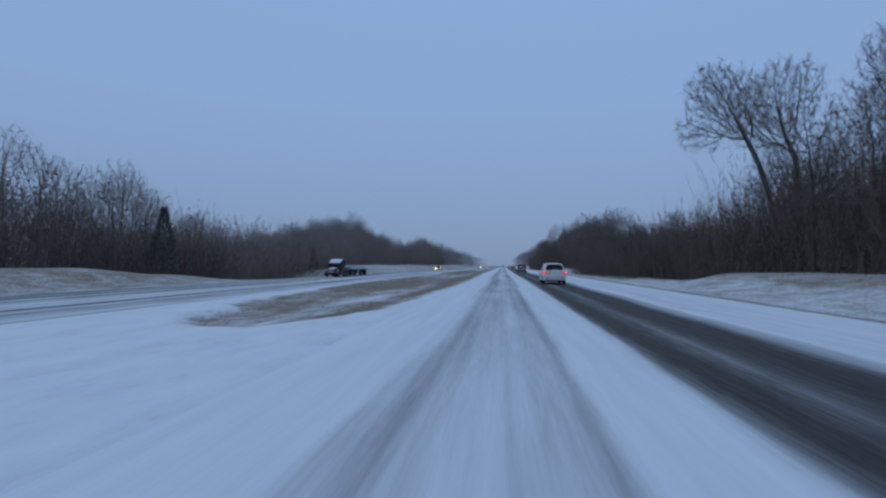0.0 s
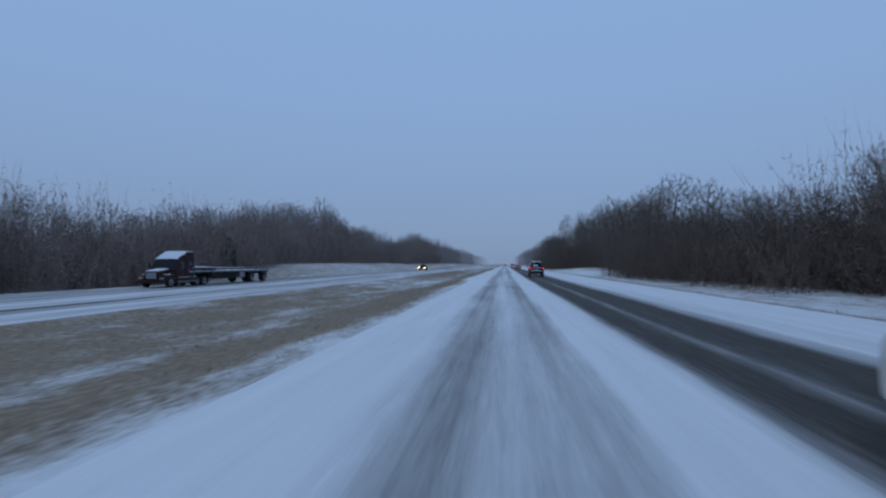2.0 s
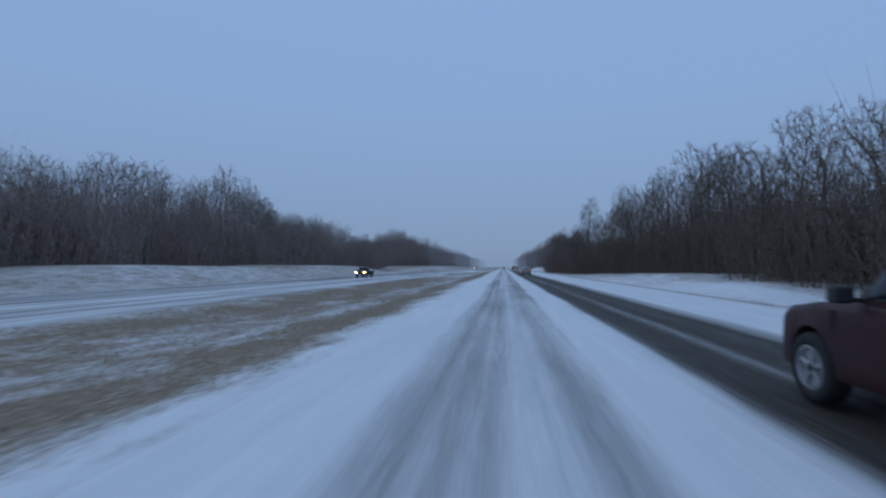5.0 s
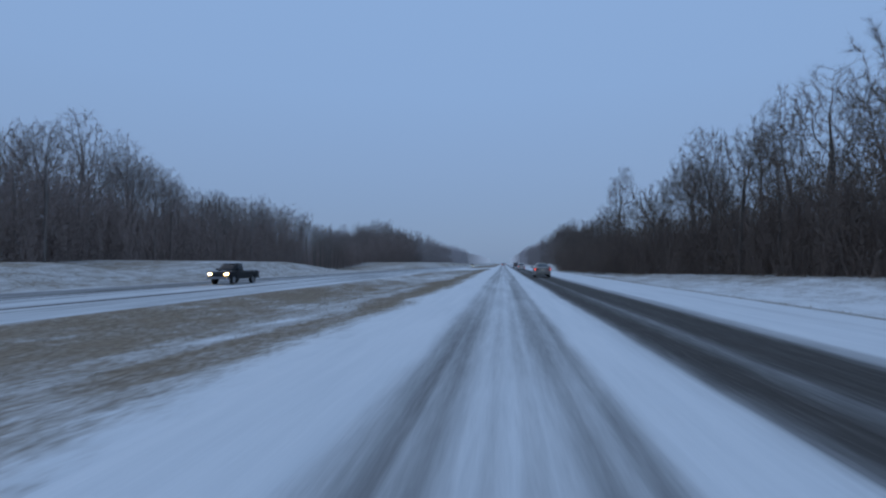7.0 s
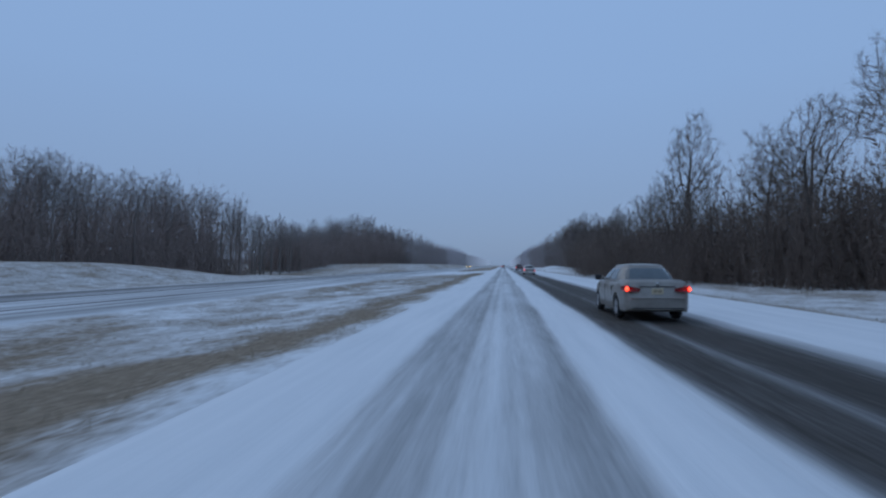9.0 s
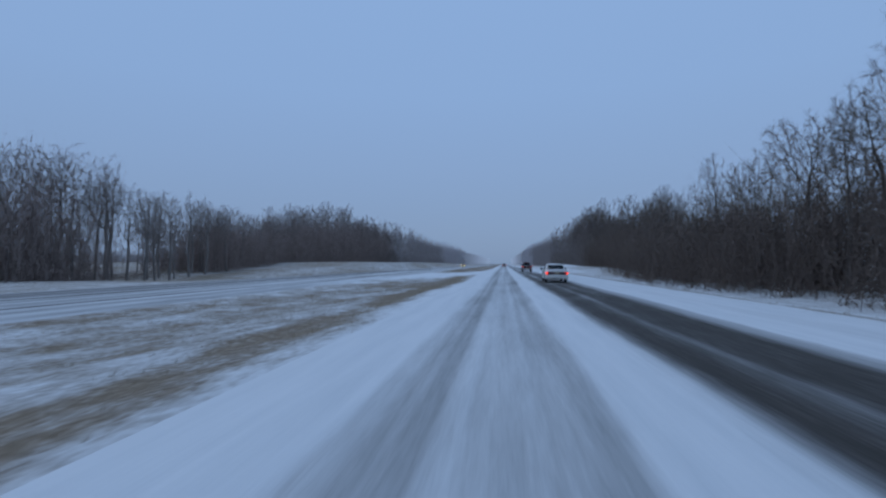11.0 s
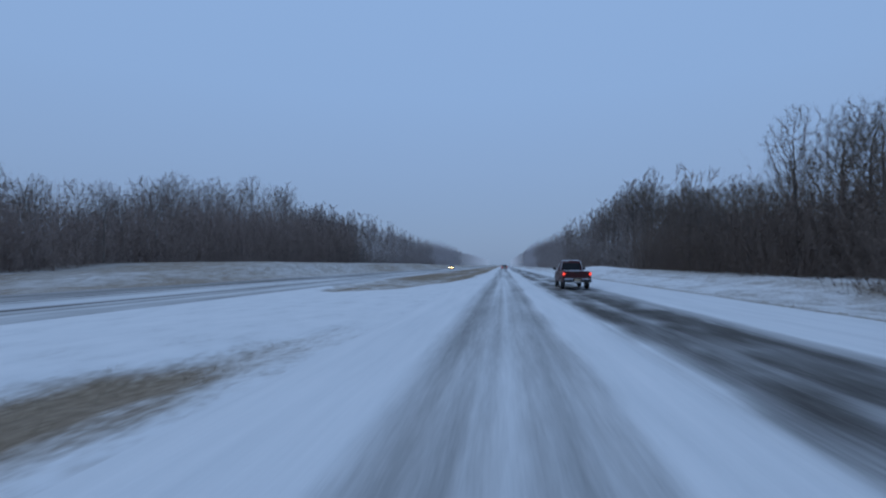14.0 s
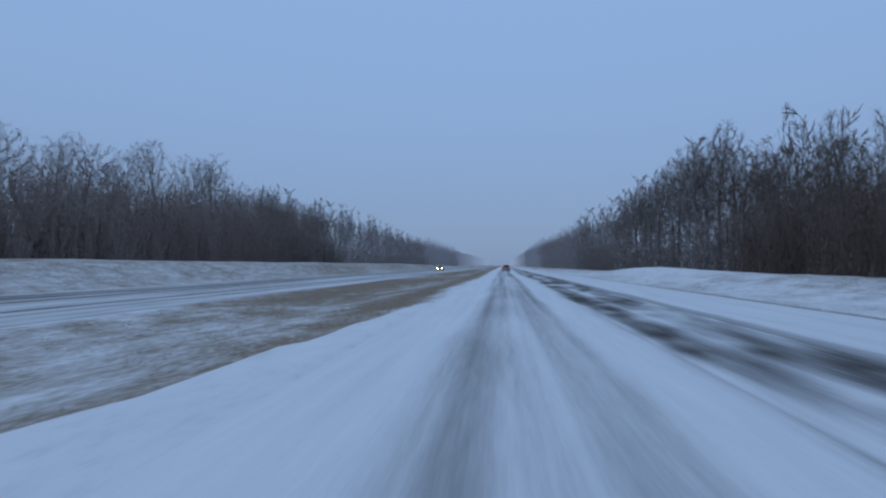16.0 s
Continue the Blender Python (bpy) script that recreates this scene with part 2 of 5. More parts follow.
road_x = steps(((-2.95, 0.3), (-1.55, 0.09), (1.55, 0.13), (2.05, 0.09), (2.6, 0.12), (4.75, 0.07), (5.9, 0.3), (9.0, 1)))
road_y = steps(((-60, 3), (0, 1.0), (340, 3), (460, 10), (900, 50), (2000, 1)))
road = sheet("road", road_x, road_y, lambda x, y: -0.02 + 0.035 * min(1, max(0, snow_on_road(x, y))) - (0.05 if x < -2.8 or x > 8.8 else 0), snow_on_road, M_road)
tagged(road, "two-lane highway, one lane snow-covered with wheel tracks, one wet and bare", "road", kind="structure")


def snow_on_far_road(x, y):
    v = 0.63 + wob(x, y * 0.03, 1.5, 11) * 0.30 + wob(x, y * 0.4, 1.3, 30) * 0.14 + wob(x, y * 0.1, 0.4, 26) * 0.12
    if x < -22.6:
        v -= 0.26 * min(1, (-22.6 - x) / 0.8)
    for rut, deep_cut in ((-16.4, 0.25), (-17.9, 0.6), (-20.8, 0.25), (-22.3, 0.85)):
        v -= deep_cut * max(0, 1 - abs(x - rut + 0.2 * wob(0, y, 0.03, 12)) / 0.36)
    return v


far_x = steps(((-27.5, 0.15), (-13.85, 1)))
far_y = steps(((-60, 4), (0, 2.0), (350, 6), (600, 50), (2000, 1)))
far_road = sheet("road_opposite", far_x, far_y, lambda x, y: -0.27 + 0.04 * min(1, max(0, snow_on_far_road(x, y))) - (0.06 if x < -27.4 or x > -14.0 else 0), snow_on_far_road, M_road)
tagged(far_road, "snow-covered opposite carriageway with thin dark ruts", "road", kind="structure")

# woods far down the road; haze is a painted glow that brightens with distance
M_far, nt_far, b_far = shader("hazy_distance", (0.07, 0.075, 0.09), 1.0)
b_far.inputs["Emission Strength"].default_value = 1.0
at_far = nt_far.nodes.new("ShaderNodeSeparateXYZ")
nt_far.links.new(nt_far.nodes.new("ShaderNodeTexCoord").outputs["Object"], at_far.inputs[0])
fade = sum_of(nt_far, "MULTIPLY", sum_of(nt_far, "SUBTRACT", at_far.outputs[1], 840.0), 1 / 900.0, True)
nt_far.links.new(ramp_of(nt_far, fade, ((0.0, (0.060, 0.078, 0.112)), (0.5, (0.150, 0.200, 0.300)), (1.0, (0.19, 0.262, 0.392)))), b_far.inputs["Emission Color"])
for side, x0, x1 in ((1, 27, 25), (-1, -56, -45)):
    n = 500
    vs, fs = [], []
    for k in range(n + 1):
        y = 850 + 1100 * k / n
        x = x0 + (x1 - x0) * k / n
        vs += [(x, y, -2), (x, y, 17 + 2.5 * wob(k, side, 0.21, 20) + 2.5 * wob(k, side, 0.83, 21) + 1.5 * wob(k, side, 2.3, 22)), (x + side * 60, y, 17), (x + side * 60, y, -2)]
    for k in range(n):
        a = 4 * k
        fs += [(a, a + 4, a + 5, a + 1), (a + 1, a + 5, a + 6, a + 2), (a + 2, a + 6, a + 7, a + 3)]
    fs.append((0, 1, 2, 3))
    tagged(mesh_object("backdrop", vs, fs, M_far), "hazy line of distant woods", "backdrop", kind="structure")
# ---- bare winter trees ----
class Sticks:
    """Gathers tapered tubes and flat twigs."""
    def __init__(self):
        self.v, self.f = [], []

    def tube(self, pts, radii, sides):
        base = len(self.v)
        for i, p in enumerate(pts):
            d = (pts[min(i + 1, len(pts) - 1)] - pts[max(i - 1, 0)]).normalized()
            u = d.orthogonal().normalized()
            w = d.cross(u)
            for k in range(sides):
                a = 2 * math.pi * k / sides
                self.v.append(p + (u * math.cos(a) + w * math.sin(a)) * radii[i])
        for i in range(len(pts) - 1):
            for k in range(sides):
                a, b = base + i * sides + k, base + i * sides + (k + 1) % sides
                self.f.append((a, b, b + sides, a + sides))

    def wisp(self, p, d, length, width, rng):
        """The finest twig: one sliver."""
        side = d.cross(Vector((rng.uniform(-1, 1), rng.uniform(-1, 1), rng.uniform(-1, 1))))
        side = side.normalized() * width if side.length > 1e-4 else Vector((width, 0, 0))
        k = len(self.v)
        self.v += [p - side, p + side, p + d * length]
        self.f.append((k, k + 1, k + 2))


def stem(rng, start, d, length, radius, n, lift, wobble):
    """A wandering, tapering line."""
    pts, radii = [start.copy()], [radius]
    d = d.normalized()
    for i in range(n):
        d = (d + Vector((rng.gauss(0, wobble), rng.gauss(0, wobble), lift + rng.gauss(0, wobble * 0.5)))).normalized()
        pts.append(pts[-1] + d * (length / n))
        radii.append(radius * (1 - 0.8 * (i + 1) / n))
    return pts, radii


def fork(rng, d, angle):
    """A direction at an angle to d."""
    u = d.orthogonal().normalized()
    u.rotate(Matrix.Rotation(rng.uniform(0, 2 * math.pi), 3, d))
    return (d * math.cos(angle) + u * math.sin(angle)).normalized()


def branch_out(rng, trunk, goals, step, reach, rise=0.14):
    """Branches that grow from the trunk's points towards the goals, each goal dropping out once a twig comes near it."""
    gen = np.random.default_rng(rng.randrange(1 << 30))
    nodes = np.array(trunk, dtype=float)
    parents = [max(0, i - 1) for i in range(len(nodes))]
    near = np.zeros(len(goals), int)
    dist = np.full(len(goals), 1e9)
    first = 0
    for _ in range(90):
        gap = np.linalg.norm(goals[:, None, :] - nodes[None, first:, :], axis=2)
        k = gap.argmin(1)
        d = gap[np.arange(len(goals)), k]
        closer = d < dist
        near[closer], dist[closer] = k[closer] + first, d[closer]
        keep = dist > reach
        goals, near, dist = goals[keep], near[keep], dist[keep]
        if not len(goals):
            break
        pull = np.zeros((len(nodes), 3))
        np.add.at(pull, near, (goals - nodes[near]) / dist[:, None])
        at = np.unique(near)
        at = at[np.bincount(parents, minlength=len(nodes))[at] < 3]
        if not len(at):
            break
        way = pull[at] / np.linalg.norm(pull[at], axis=1)[:, None] + gen.normal(0, 0.07, (len(at), 3)) + (0, 0, rise)
        way /= np.linalg.norm(way, axis=1)[:, None]
        first = len(nodes)
        nodes = np.vstack((nodes, nodes[at] + way * step))
        parents += [int(i) for i in at]
    return nodes, parents


def make_tree(seed, h, wide, mid_at, half, goals=860, lean=(0, 0), wisps=7, width=0.0082, twig=None, bark=None, step_share=0.021, clumps=7, thick=0.0125):
    """A bare tree: a bole that divides into forking limbs and a haze of fine twigs inside an uneven crown."""
    rng = random.Random(seed)
    gen = np.random.default_rng(seed)
    wood, crown = Sticks(), Sticks()
    size = np.array((h * wide, h * wide, h * half))
    mid = np.array((lean[0] * h, lean[1] * h, h * mid_at))
    # the crown is made of several overlapping bulges
    hubs = gen.normal(0, 1, (clumps, 3))
    hubs = hubs / np.linalg.norm(hubs, axis=1)[:, None] * gen.uniform(0.35, 0.62, (clumps, 1))
    pts = gen.normal(0, 1, (goals, 3))
    pts = pts / np.linalg.norm(pts, axis=1)[:, None] * gen.uniform(0, 1, (goals, 1)) ** 0.45
    pts = hubs[gen.integers(0, clumps, goals)] + pts * gen.uniform(0.42, 0.60, clumps)[gen.integers(0, clumps, goals)][:, None]
    pts = mid + pts * size
    pts[:, 2] = np.maximum(pts[:, 2], h * 0.10)
    base = h * max(0.10, mid_at - half * 0.95)
    n = max(3, int(base / (h * step_share)))
    bend = gen.normal(0, 0.012 * h, (2, 2))
    trunk = []
    for i in range(n + 1):
        f = i / n
        trunk.append((bend[0][0] * f * f + lean[0] * h * 0.35 * f * f, bend[0][1] * f * f + lean[1] * h * 0.35 * f * f, -0.6 + (base + 0.6) * f))
    nodes, parents = branch_out(rng, trunk, pts, h * step_share, h * step_share * 1.55)
    count = len(nodes)
    area = np.zeros(count)
    kids = [0] * count
    for i in range(1, count):
        kids[parents[i]] += 1
    for i in range(count - 1, 0, -1):
        if not kids[i]:
            area[i] = 1.0
        area[parents[i]] += area[i] * 1.012
    radius = h * thick * (area / area[0]) ** 0.55
    vec = [Vector(p) for p in nodes]
    for i in range(1, count):
        p, q, r0, r1 = vec[parents[i]], vec[i], radius[parents[i]], radius[i]
        if r1 > 0.036:
            wood.tube([p, q + (q - p) * 0.06], [min(r0, r1 * 1.5), r1], 5 if r1 > 0.09 else 3)
            continue
        d = (q - p).normalized()
        side = d.cross(Vector((rng.uniform(-1, 1), rng.uniform(-1, 1), rng.uniform(-1, 1))))
        side = side.normalized() if side.length > 1e-4 else Vector((1, 0, 0))
        k = len(crown.v)
        w0, w1 = max(min(r0, 0.04), 0.0065), max(r1, 0.0055)
        crown.v += [p - side * w0, p + side * w0, q + side * w1, q - side * w1]
        crown.f.append((k, k + 1, k + 2, k + 3))
        for _ in range(wisps if kids[i] else wisps + 2):
            e = fork(rng, d, rng.uniform(0.25, 1.05))
            crown.wisp(p.lerp(q, rng.random()), (e + Vector((0, 0, 0.18))).normalized(), h * rng.uniform(0.022, 0.060), width * rng.uniform(0.7, 1.15), rng)
    tree = new("tree")
    mesh_object("trunk", wood.v, wood.f, bark or M_bark, tree, True)
    mesh_object("crown", crown.v, crown.f, twig or M_twig, tree)
    return tree


def grow_round(wood, crown, rng, foot, h, wide, limbs, subs, fine, wisps, width, sides=4):
    """A bare tree deep in the wood, whose many twigs fill a rounded crown."""
    low = h * rng.uniform(0.20, 0.32)
    mid = Vector((rng.gauss(0, 0.03) * h, rng.gauss(0, 0.03) * h, h * 0.60))
    size = Vector((h * wide, h * wide, h * 0.385))
    pts, radii = stem(rng, Vector((0, 0, -0.6)), Vector((rng.gauss(0, .04), rng.gauss(0, .04), 1)), h * 0.8, h * 0.010, 4, 0.04, 0.05)
    wood.tube([p + foot for p in pts], radii, sides)

    def inside(turn, rise, reach):
        flat = math.sqrt(max(0, 1 - rise * rise))
        return mid + Vector((math.cos(turn) * flat * size.x, math.sin(turn) * flat * size.y, rise * size.z)) * reach

    for i in range(limbs):
        turn = 2 * math.pi * (i * 0.382 + rng.random() * 0.12)
        rise = -0.45 + 1.4 * (i + rng.random()) / limbs
        tip = inside(turn, min(rise, 0.97), 0.72)
        s = min(0.9, (low + (tip.z - low) * rng.uniform(0.1, 0.45)) / (h * 0.8))
        k = min(int(s * 4), 3)
        a = pts[k].lerp(pts[k + 1], s * 4 - k)
        bend = a.lerp(tip, 0.5) + Vector((rng.gauss(0, .02) * h, rng.gauss(0, .02) * h, -0.02 * h))
        wood.tube([a + foot, bend + foot, tip + foot], [radii[k] * 0.5, radii[k] * 0.33, 0.02], 3)
        for j in range(subs):
            q = 0.25 + 0.75 * (j + rng.random()) / subs
            b = a.lerp(bend, q * 2) if q < 0.5 else bend.lerp(tip, q * 2 - 1)
            end = inside(turn + rng.gauss(0, 0.55), max(-0.7, min(0.98, rise + rng.gauss(0, 0.34))), rng.uniform(0.6, 0.96))
            d = b.lerp(end, rng.uniform(0.7, 1.0)) - b
            if d.length > 0.42 * h:
                d *= 0.42 * h / d.length
            crown.wisp(b + foot, d.normalized(), d.length, max(0.02, width), rng)
            for t in range(fine):
                c = b + d * (0.2 + 0.8 * (t + rng.random()) / fine)
                e = fork(rng, d.normalized(), rng.uniform(0.2, 0.8))
                ln = h * rng.uniform(0.05, 0.10)
                for m in range(wisps):
                    crown.wisp(c + e * ln * rng.uniform(0.0, 1.0) + foot, fork(rng, e, rng.uniform(0.1, 0.75)), h * rng.uniform(0.03, 0.075), width * rng.uniform(0.7, 1.0), rng)


def make_cedar(seed, h):
    """A dark evergreen: a short trunk and a dense pointed crown of fine sprays."""
    rng = random.Random(seed)
    wood, crown = Sticks(), Sticks()
    pts, radii = stem(rng, Vector((0, 0, -0.5)), Vector((0, 0, 1)), h, 0.12, 6, 0, 0.02)
    wood.tube(pts, radii, 6)
    for k in range(1500):
        s = rng.random() ** 0.8
        r = 0.24 * h * (1 - s) ** 0.8 * (0.5 + 0.5 * rng.random()) + 0.05
        t = rng.uniform(0, 2 * math.pi)
        p = Vector((r * math.cos(t), r * math.sin(t), h * (0.08 + 0.92 * s)))
        crown.wisp(p - Vector((0, 0, 0.15)), Vector((math.cos(t) * 0.6, math.sin(t) * 0.6, 0.9)).normalized(), rng.uniform(0.3, 0.7), rng.uniform(0.04, 0.09), rng)
    tree = new("cedar_tree")
    mesh_object("trunk", wood.v, wood.f, M_bark, tree, True)
    mesh_object("crown", crown.v, crown.f, M_cedar, tree)
    return tagged(tree, "small dark evergreen among bare trees at the wood's edge", "tree", "evergreens")


def true_height(tree):
    """The height that all but the last few twigs reach."""
    zs = sorted(v.co.z for part_ob in tree.children for v in part_ob.data.vertices)
    return zs[int(len(zs) * 0.988)]


def set_trees(bases, spots, label, group):
    """Copies of the base trees at (x, y, size)."""
    rng = random.Random(len(spots))
    for x, y, size in spots:
        base, at = rng.choice(bases)
        s = size / at
        t = copy_thing(base, pose(x, y, height(x, y), rng.uniform(-2, 2), rng.uniform(-2, 2), rng.uniform(0, 360)))
        t.scale = (s * rng.uniform(0.9, 1.1), s * rng.uniform(0.9, 1.1), s)
        tagged(t, label, "tree", group)


# crowns: share of the height for half width, middle and half height, and how far the bole leans
SHAPES = ((15, 0.24, 0.72, 0.29), (14, 0.28, 0.70, 0.31), (16, 0.19, 0.69, 0.32), (13, 0.26, 0.70, 0.31), (15, 0.30, 0.74, 0.27), (16, 0.17, 0.70, 0.31))


def tree_set(seed, twig, x, label):
    made = []
    for i, (h, wide, mid_at, half) in enumerate(SHAPES):
        t = make_tree(seed + i, h, wide, mid_at, half, twig=twig, bark=M_pale_bark if twig == M_pale_twig else M_bark)
        t.location = (x, -60 - 12 * i, height(x, -60 - 12 * i))
        made.append((tagged(t, label, "tree", "woodland trees"), true_height(t)))
    return made


DARK_TREE = "bare dark grey-brown tree at the edge of a roadside wood"
PALE_TREE = "bare tree at the edge of a roadside wood, toned pale for haze"
near_trees = tree_set(10, M_twig, 60, DARK_TREE)
pale_trees = tree_set(30, M_pale_twig, 75, PALE_TREE)

# how tall the edge of the wood stands along the road, and where it runs
TOP_L = ((-19.66, 14.5), (39.3, 14.5), (59, 14.2), (73.7, 12.0), (93.4, 11.2), (113, 11.2), (127.8, 11.0), (143.6, 13.48), (162.2, 16.18), (175, 16.7), (191.7, 18.7), (202.5, 20.62), (210.4, 17.0),
         (228, 17.4), (240, 17.2), (250, 19.8), (262, 21.0), (276, 21.4), (282, 17.0), (301.8, 15.22), (314.6, 13.75), (339.1, 13.2), (355.9, 15.5), (373.6, 20.5), (404, 21.5), (462.1, 21.5), (505.3, 22.0), (547.6, 19.5), (639, 18.5))
TOP_R = ((-19.66, 15.5), (30, 15.0), (42, 14.6), (50, 13.6), (57, 12.2), (64.9, 9.6), (76.6, 8.4), (88.5, 9.0), (97.4, 9.2), (104.2, 11.6), (110.1, 12.8), (120, 13.8), (142.5, 14.1),
         (159.3, 14.9), (172, 17.5), (184.8, 15.9), (193.0, 15.6), (208.5, 15.0), (218.3, 13.6), (226.1, 13.6), (233.9, 12.6), (245.8, 11.2), (263.4, 11.6), (273.3, 10.8), (281.2, 10.0),
         (294.9, 12.6), (306.8, 14.6), (316.6, 15.6), (324.4, 13.0), (339.1, 12.0), (355.9, 15.2), (367.7, 16.7), (377.5, 20.2), (395.2, 21.7), (422.7, 19.7), (477.8, 20.2), (506.3, 17.7),
         (589.9, 17.7))
LINE_R = ((-19.66, 22.5), (45, 20.2), (62, 19.0), (79, 16.0), (96, 14.2), (109, 15.2), (122, 17.5), (138, 20.0), (165, 20.6), (198, 20.0), (215, 17.5), (240, 14.0), (257, 13.2), (278, 14.2),
          (290, 18.0), (300, 20.5), (330, 22.0), (393.2, 25.0), (589.9, 23.58))
LINE_L = ((-19.66, -47.15), (59, -43.24), (127.8, -43.24), (167.1, -51.16), (245.8, -56.98), (294.9, -55.07), (393.2, -56.98), (589.9, -51.16))


def rows_of(line, tops, out, y0, y1, gap, scale, seed):
    rng = random.Random(seed)
    spots, y = [], y0
    while y < y1:
        spots.append((along(line, y) + out + rng.uniform(-1.8, 1.8), y, along(tops, y) * scale * rng.uniform(0.84, 1.06)))
        y += gap * rng.uniform(0.6, 1.4)
    return spots


set_trees(near_trees, rows_of(LINE_R, TOP_R, 5.0, 20, 350, 7.4, 0.92, 1) + rows_of(LINE_R, TOP_R, 8.5, 22, 440, 7.0, 1.04, 2), DARK_TREE, "woodland trees")
set_trees(pale_trees, rows_of(LINE_L, TOP_L, -5.0, 30, 280, 7.8, 0.92, 3) + rows_of(LINE_L, TOP_L, -8.5, 32, 282, 7.2, 1.03, 4)
          + rows_of(LINE_L, TOP_L, -5.0, 310, 360, 7.0, 0.92, 5) + rows_of(LINE_L, TOP_L, -8.5, 308, 465, 6.6, 1.03, 6), PALE_TREE, "woodland trees")
# a thin belt of slender trees, with a snowy field behind
slender = []
for i, (h, wide) in enumerate(((13, 0.13), (12, 0.17), (14, 0.11))):
    t = make_tree(50 + i, h, wide, 0.62, 0.38, 700, wisps=6, twig=M_pale_twig, bark=M_pale_bark, clumps=9)
    t.location = (90, -60 - 12 * i, height(90, -60 - 12 * i))
    slender.append((tagged(t, "slender bare tree in a thin belt before a snowy field", "tree", "woodland trees"), true_height(t)))
set_trees(slender, rows_of(LINE_L, TOP_L, -2.5, 278, 311, 3.4, 0.98, 9) + rows_of(LINE_L, TOP_L, -6.5, 280, 312, 4.5, 1.04, 10), "slender bare tree in a thin belt before a snowy field", "woodland trees")


# the broad old trees that stand out over the wood's edge
OLD = (
    (90, 24.6, 47.5, 19.0, 0.235, 0.735, 0.25, (-0.29, -0.03), 560), (91, 27.0, 48.5, 20.0, 0.215, 0.75, 0.24, (-0.09, 0.0), 580), (89, 28.0, 37.5, 17.2, 0.24, 0.70, 0.28, (0.0, 0.0), 500),
    (88, 27.6, 30.0, 16.4, 0.24, 0.68, 0.30, (0.05, 0.0), 460), (92, 25.0, 197.0, 17.0, 0.26, 0.66, 0.32, (0, 0), 480), (87, 23.8, 238.5, 20.8, 0.17, 0.70, 0.29, (0, 0), 400), (93, 31.0, 392.0, 21.0, 0.30, 0.66, 0.32, (0, 0), 480),
    (86, -48.0, 58.0, 14.6, 0.20, 0.64, 0.35, (0, 0), 420), (94, -58.0, 206.0, 19.5, 0.27, 0.66, 0.33, (0, 0), 560), (95, -59.0, 232.0, 16.0, 0.33, 0.66, 0.32, (0, 0), 520),
)
for seed, x, y, h, wide, mid_at, half, lean, many in OLD:
    old = make_tree(seed, h, wide, mid_at, half, many * 4, lean, 6, 0.0085, M_twig if x > 0 else M_pale_twig, M_bark if x > 0 else M_pale_bark, 0.0155, 7, 0.0145)
    old.location, old.scale = (x, y, height(x, y)), (1, 1, h / true_height(old))
    tagged(old, "broad spreading bare tree rising above the wood's edge", "tree", "woodland trees")
for seed, x, y, h in ((99, -43.6, 60.3, 9.4), (96, -45.5, 117.0, 5.4)):
    make_cedar(seed, h).location = (x, y, height(x, y))


# ---- undergrowth and the depth of the wood: tangled sticks, past counting ----
def make_thicket(seed, length, depth, h, shrubs, stems, many, size, fine, material, label):
    """A belt of shrubs and saplings, each a fan of arching stems with fine twigs. size: how long the twigs are; fine: how wide."""
    rng = random.Random(seed)
    s = Sticks()
    for _ in range(shrubs):
        foot = Vector((rng.uniform(0, depth), rng.uniform(0, length), -0.6))
        tall = h * (0.60 + 0.40 * rng.random()) * (0.93 + 0.30 * wob(foot.x, foot.y, 0.22, seed))
        for j in range(stems):
            d = Vector((rng.gauss(0, 0.32), rng.gauss(0, 0.32), 1)).normalized()
            p = foot + Vector((rng.gauss(0, 0.35), rng.gauss(0, 0.35), 0))
            up = tall * rng.uniform(0.72, 1.0)
            pts, _r = stem(rng, p, d, up, 0.03, 3, 0.02, 0.10)
            for i, (a, b) in enumerate(zip(pts, pts[1:])):
                s.wisp(a, (b - a).normalized(), (b - a).length * 1.5, rng.uniform(0.016, 0.026) * (1 - 0.2 * i), rng)
            for k in range(many):
                w = rng.uniform(0.03, 1.0) ** 0.9 * 3
                i = min(int(w), 2)
                q = pts[i].lerp(pts[i + 1], w - i)
                s.wisp(q, fork(rng, (pts[i + 1] - pts[i]).normalized(), rng.uniform(0.4, 1.4)), size * rng.uniform(0.5, 1.25) * (0.45 + up * 0.08) * (1.2 - 0.2 * w), fine * rng.uniform(0.6, 1.4), rng)
    return tagged(mesh_object("undergrowth", s.v, s.f, material), label, "undergrowth", kind="stuff")


def make_woods(seed, length, depth, h, n, wide, limbs, subs, fine, wisps, width, bark):
    """A stretch of bare trees deep in the wood or far off."""
    rng = random.Random(seed)
    s = Sticks()
    for k in range(n):
        foot = Vector((rng.uniform(0, depth), length * (k + rng.random()) / n, -0.3))
        grow_round(s, s, rng, foot, h * rng.uniform(0.8, 1.08), wide * rng.uniform(0.8, 1.25), limbs, subs, fine, wisps, width)
    ob = mesh_object("woods", s.v, s.f, bark)
    return tagged(ob, "deep stretch of bare grey-brown trees", "woods", kind="stuff")


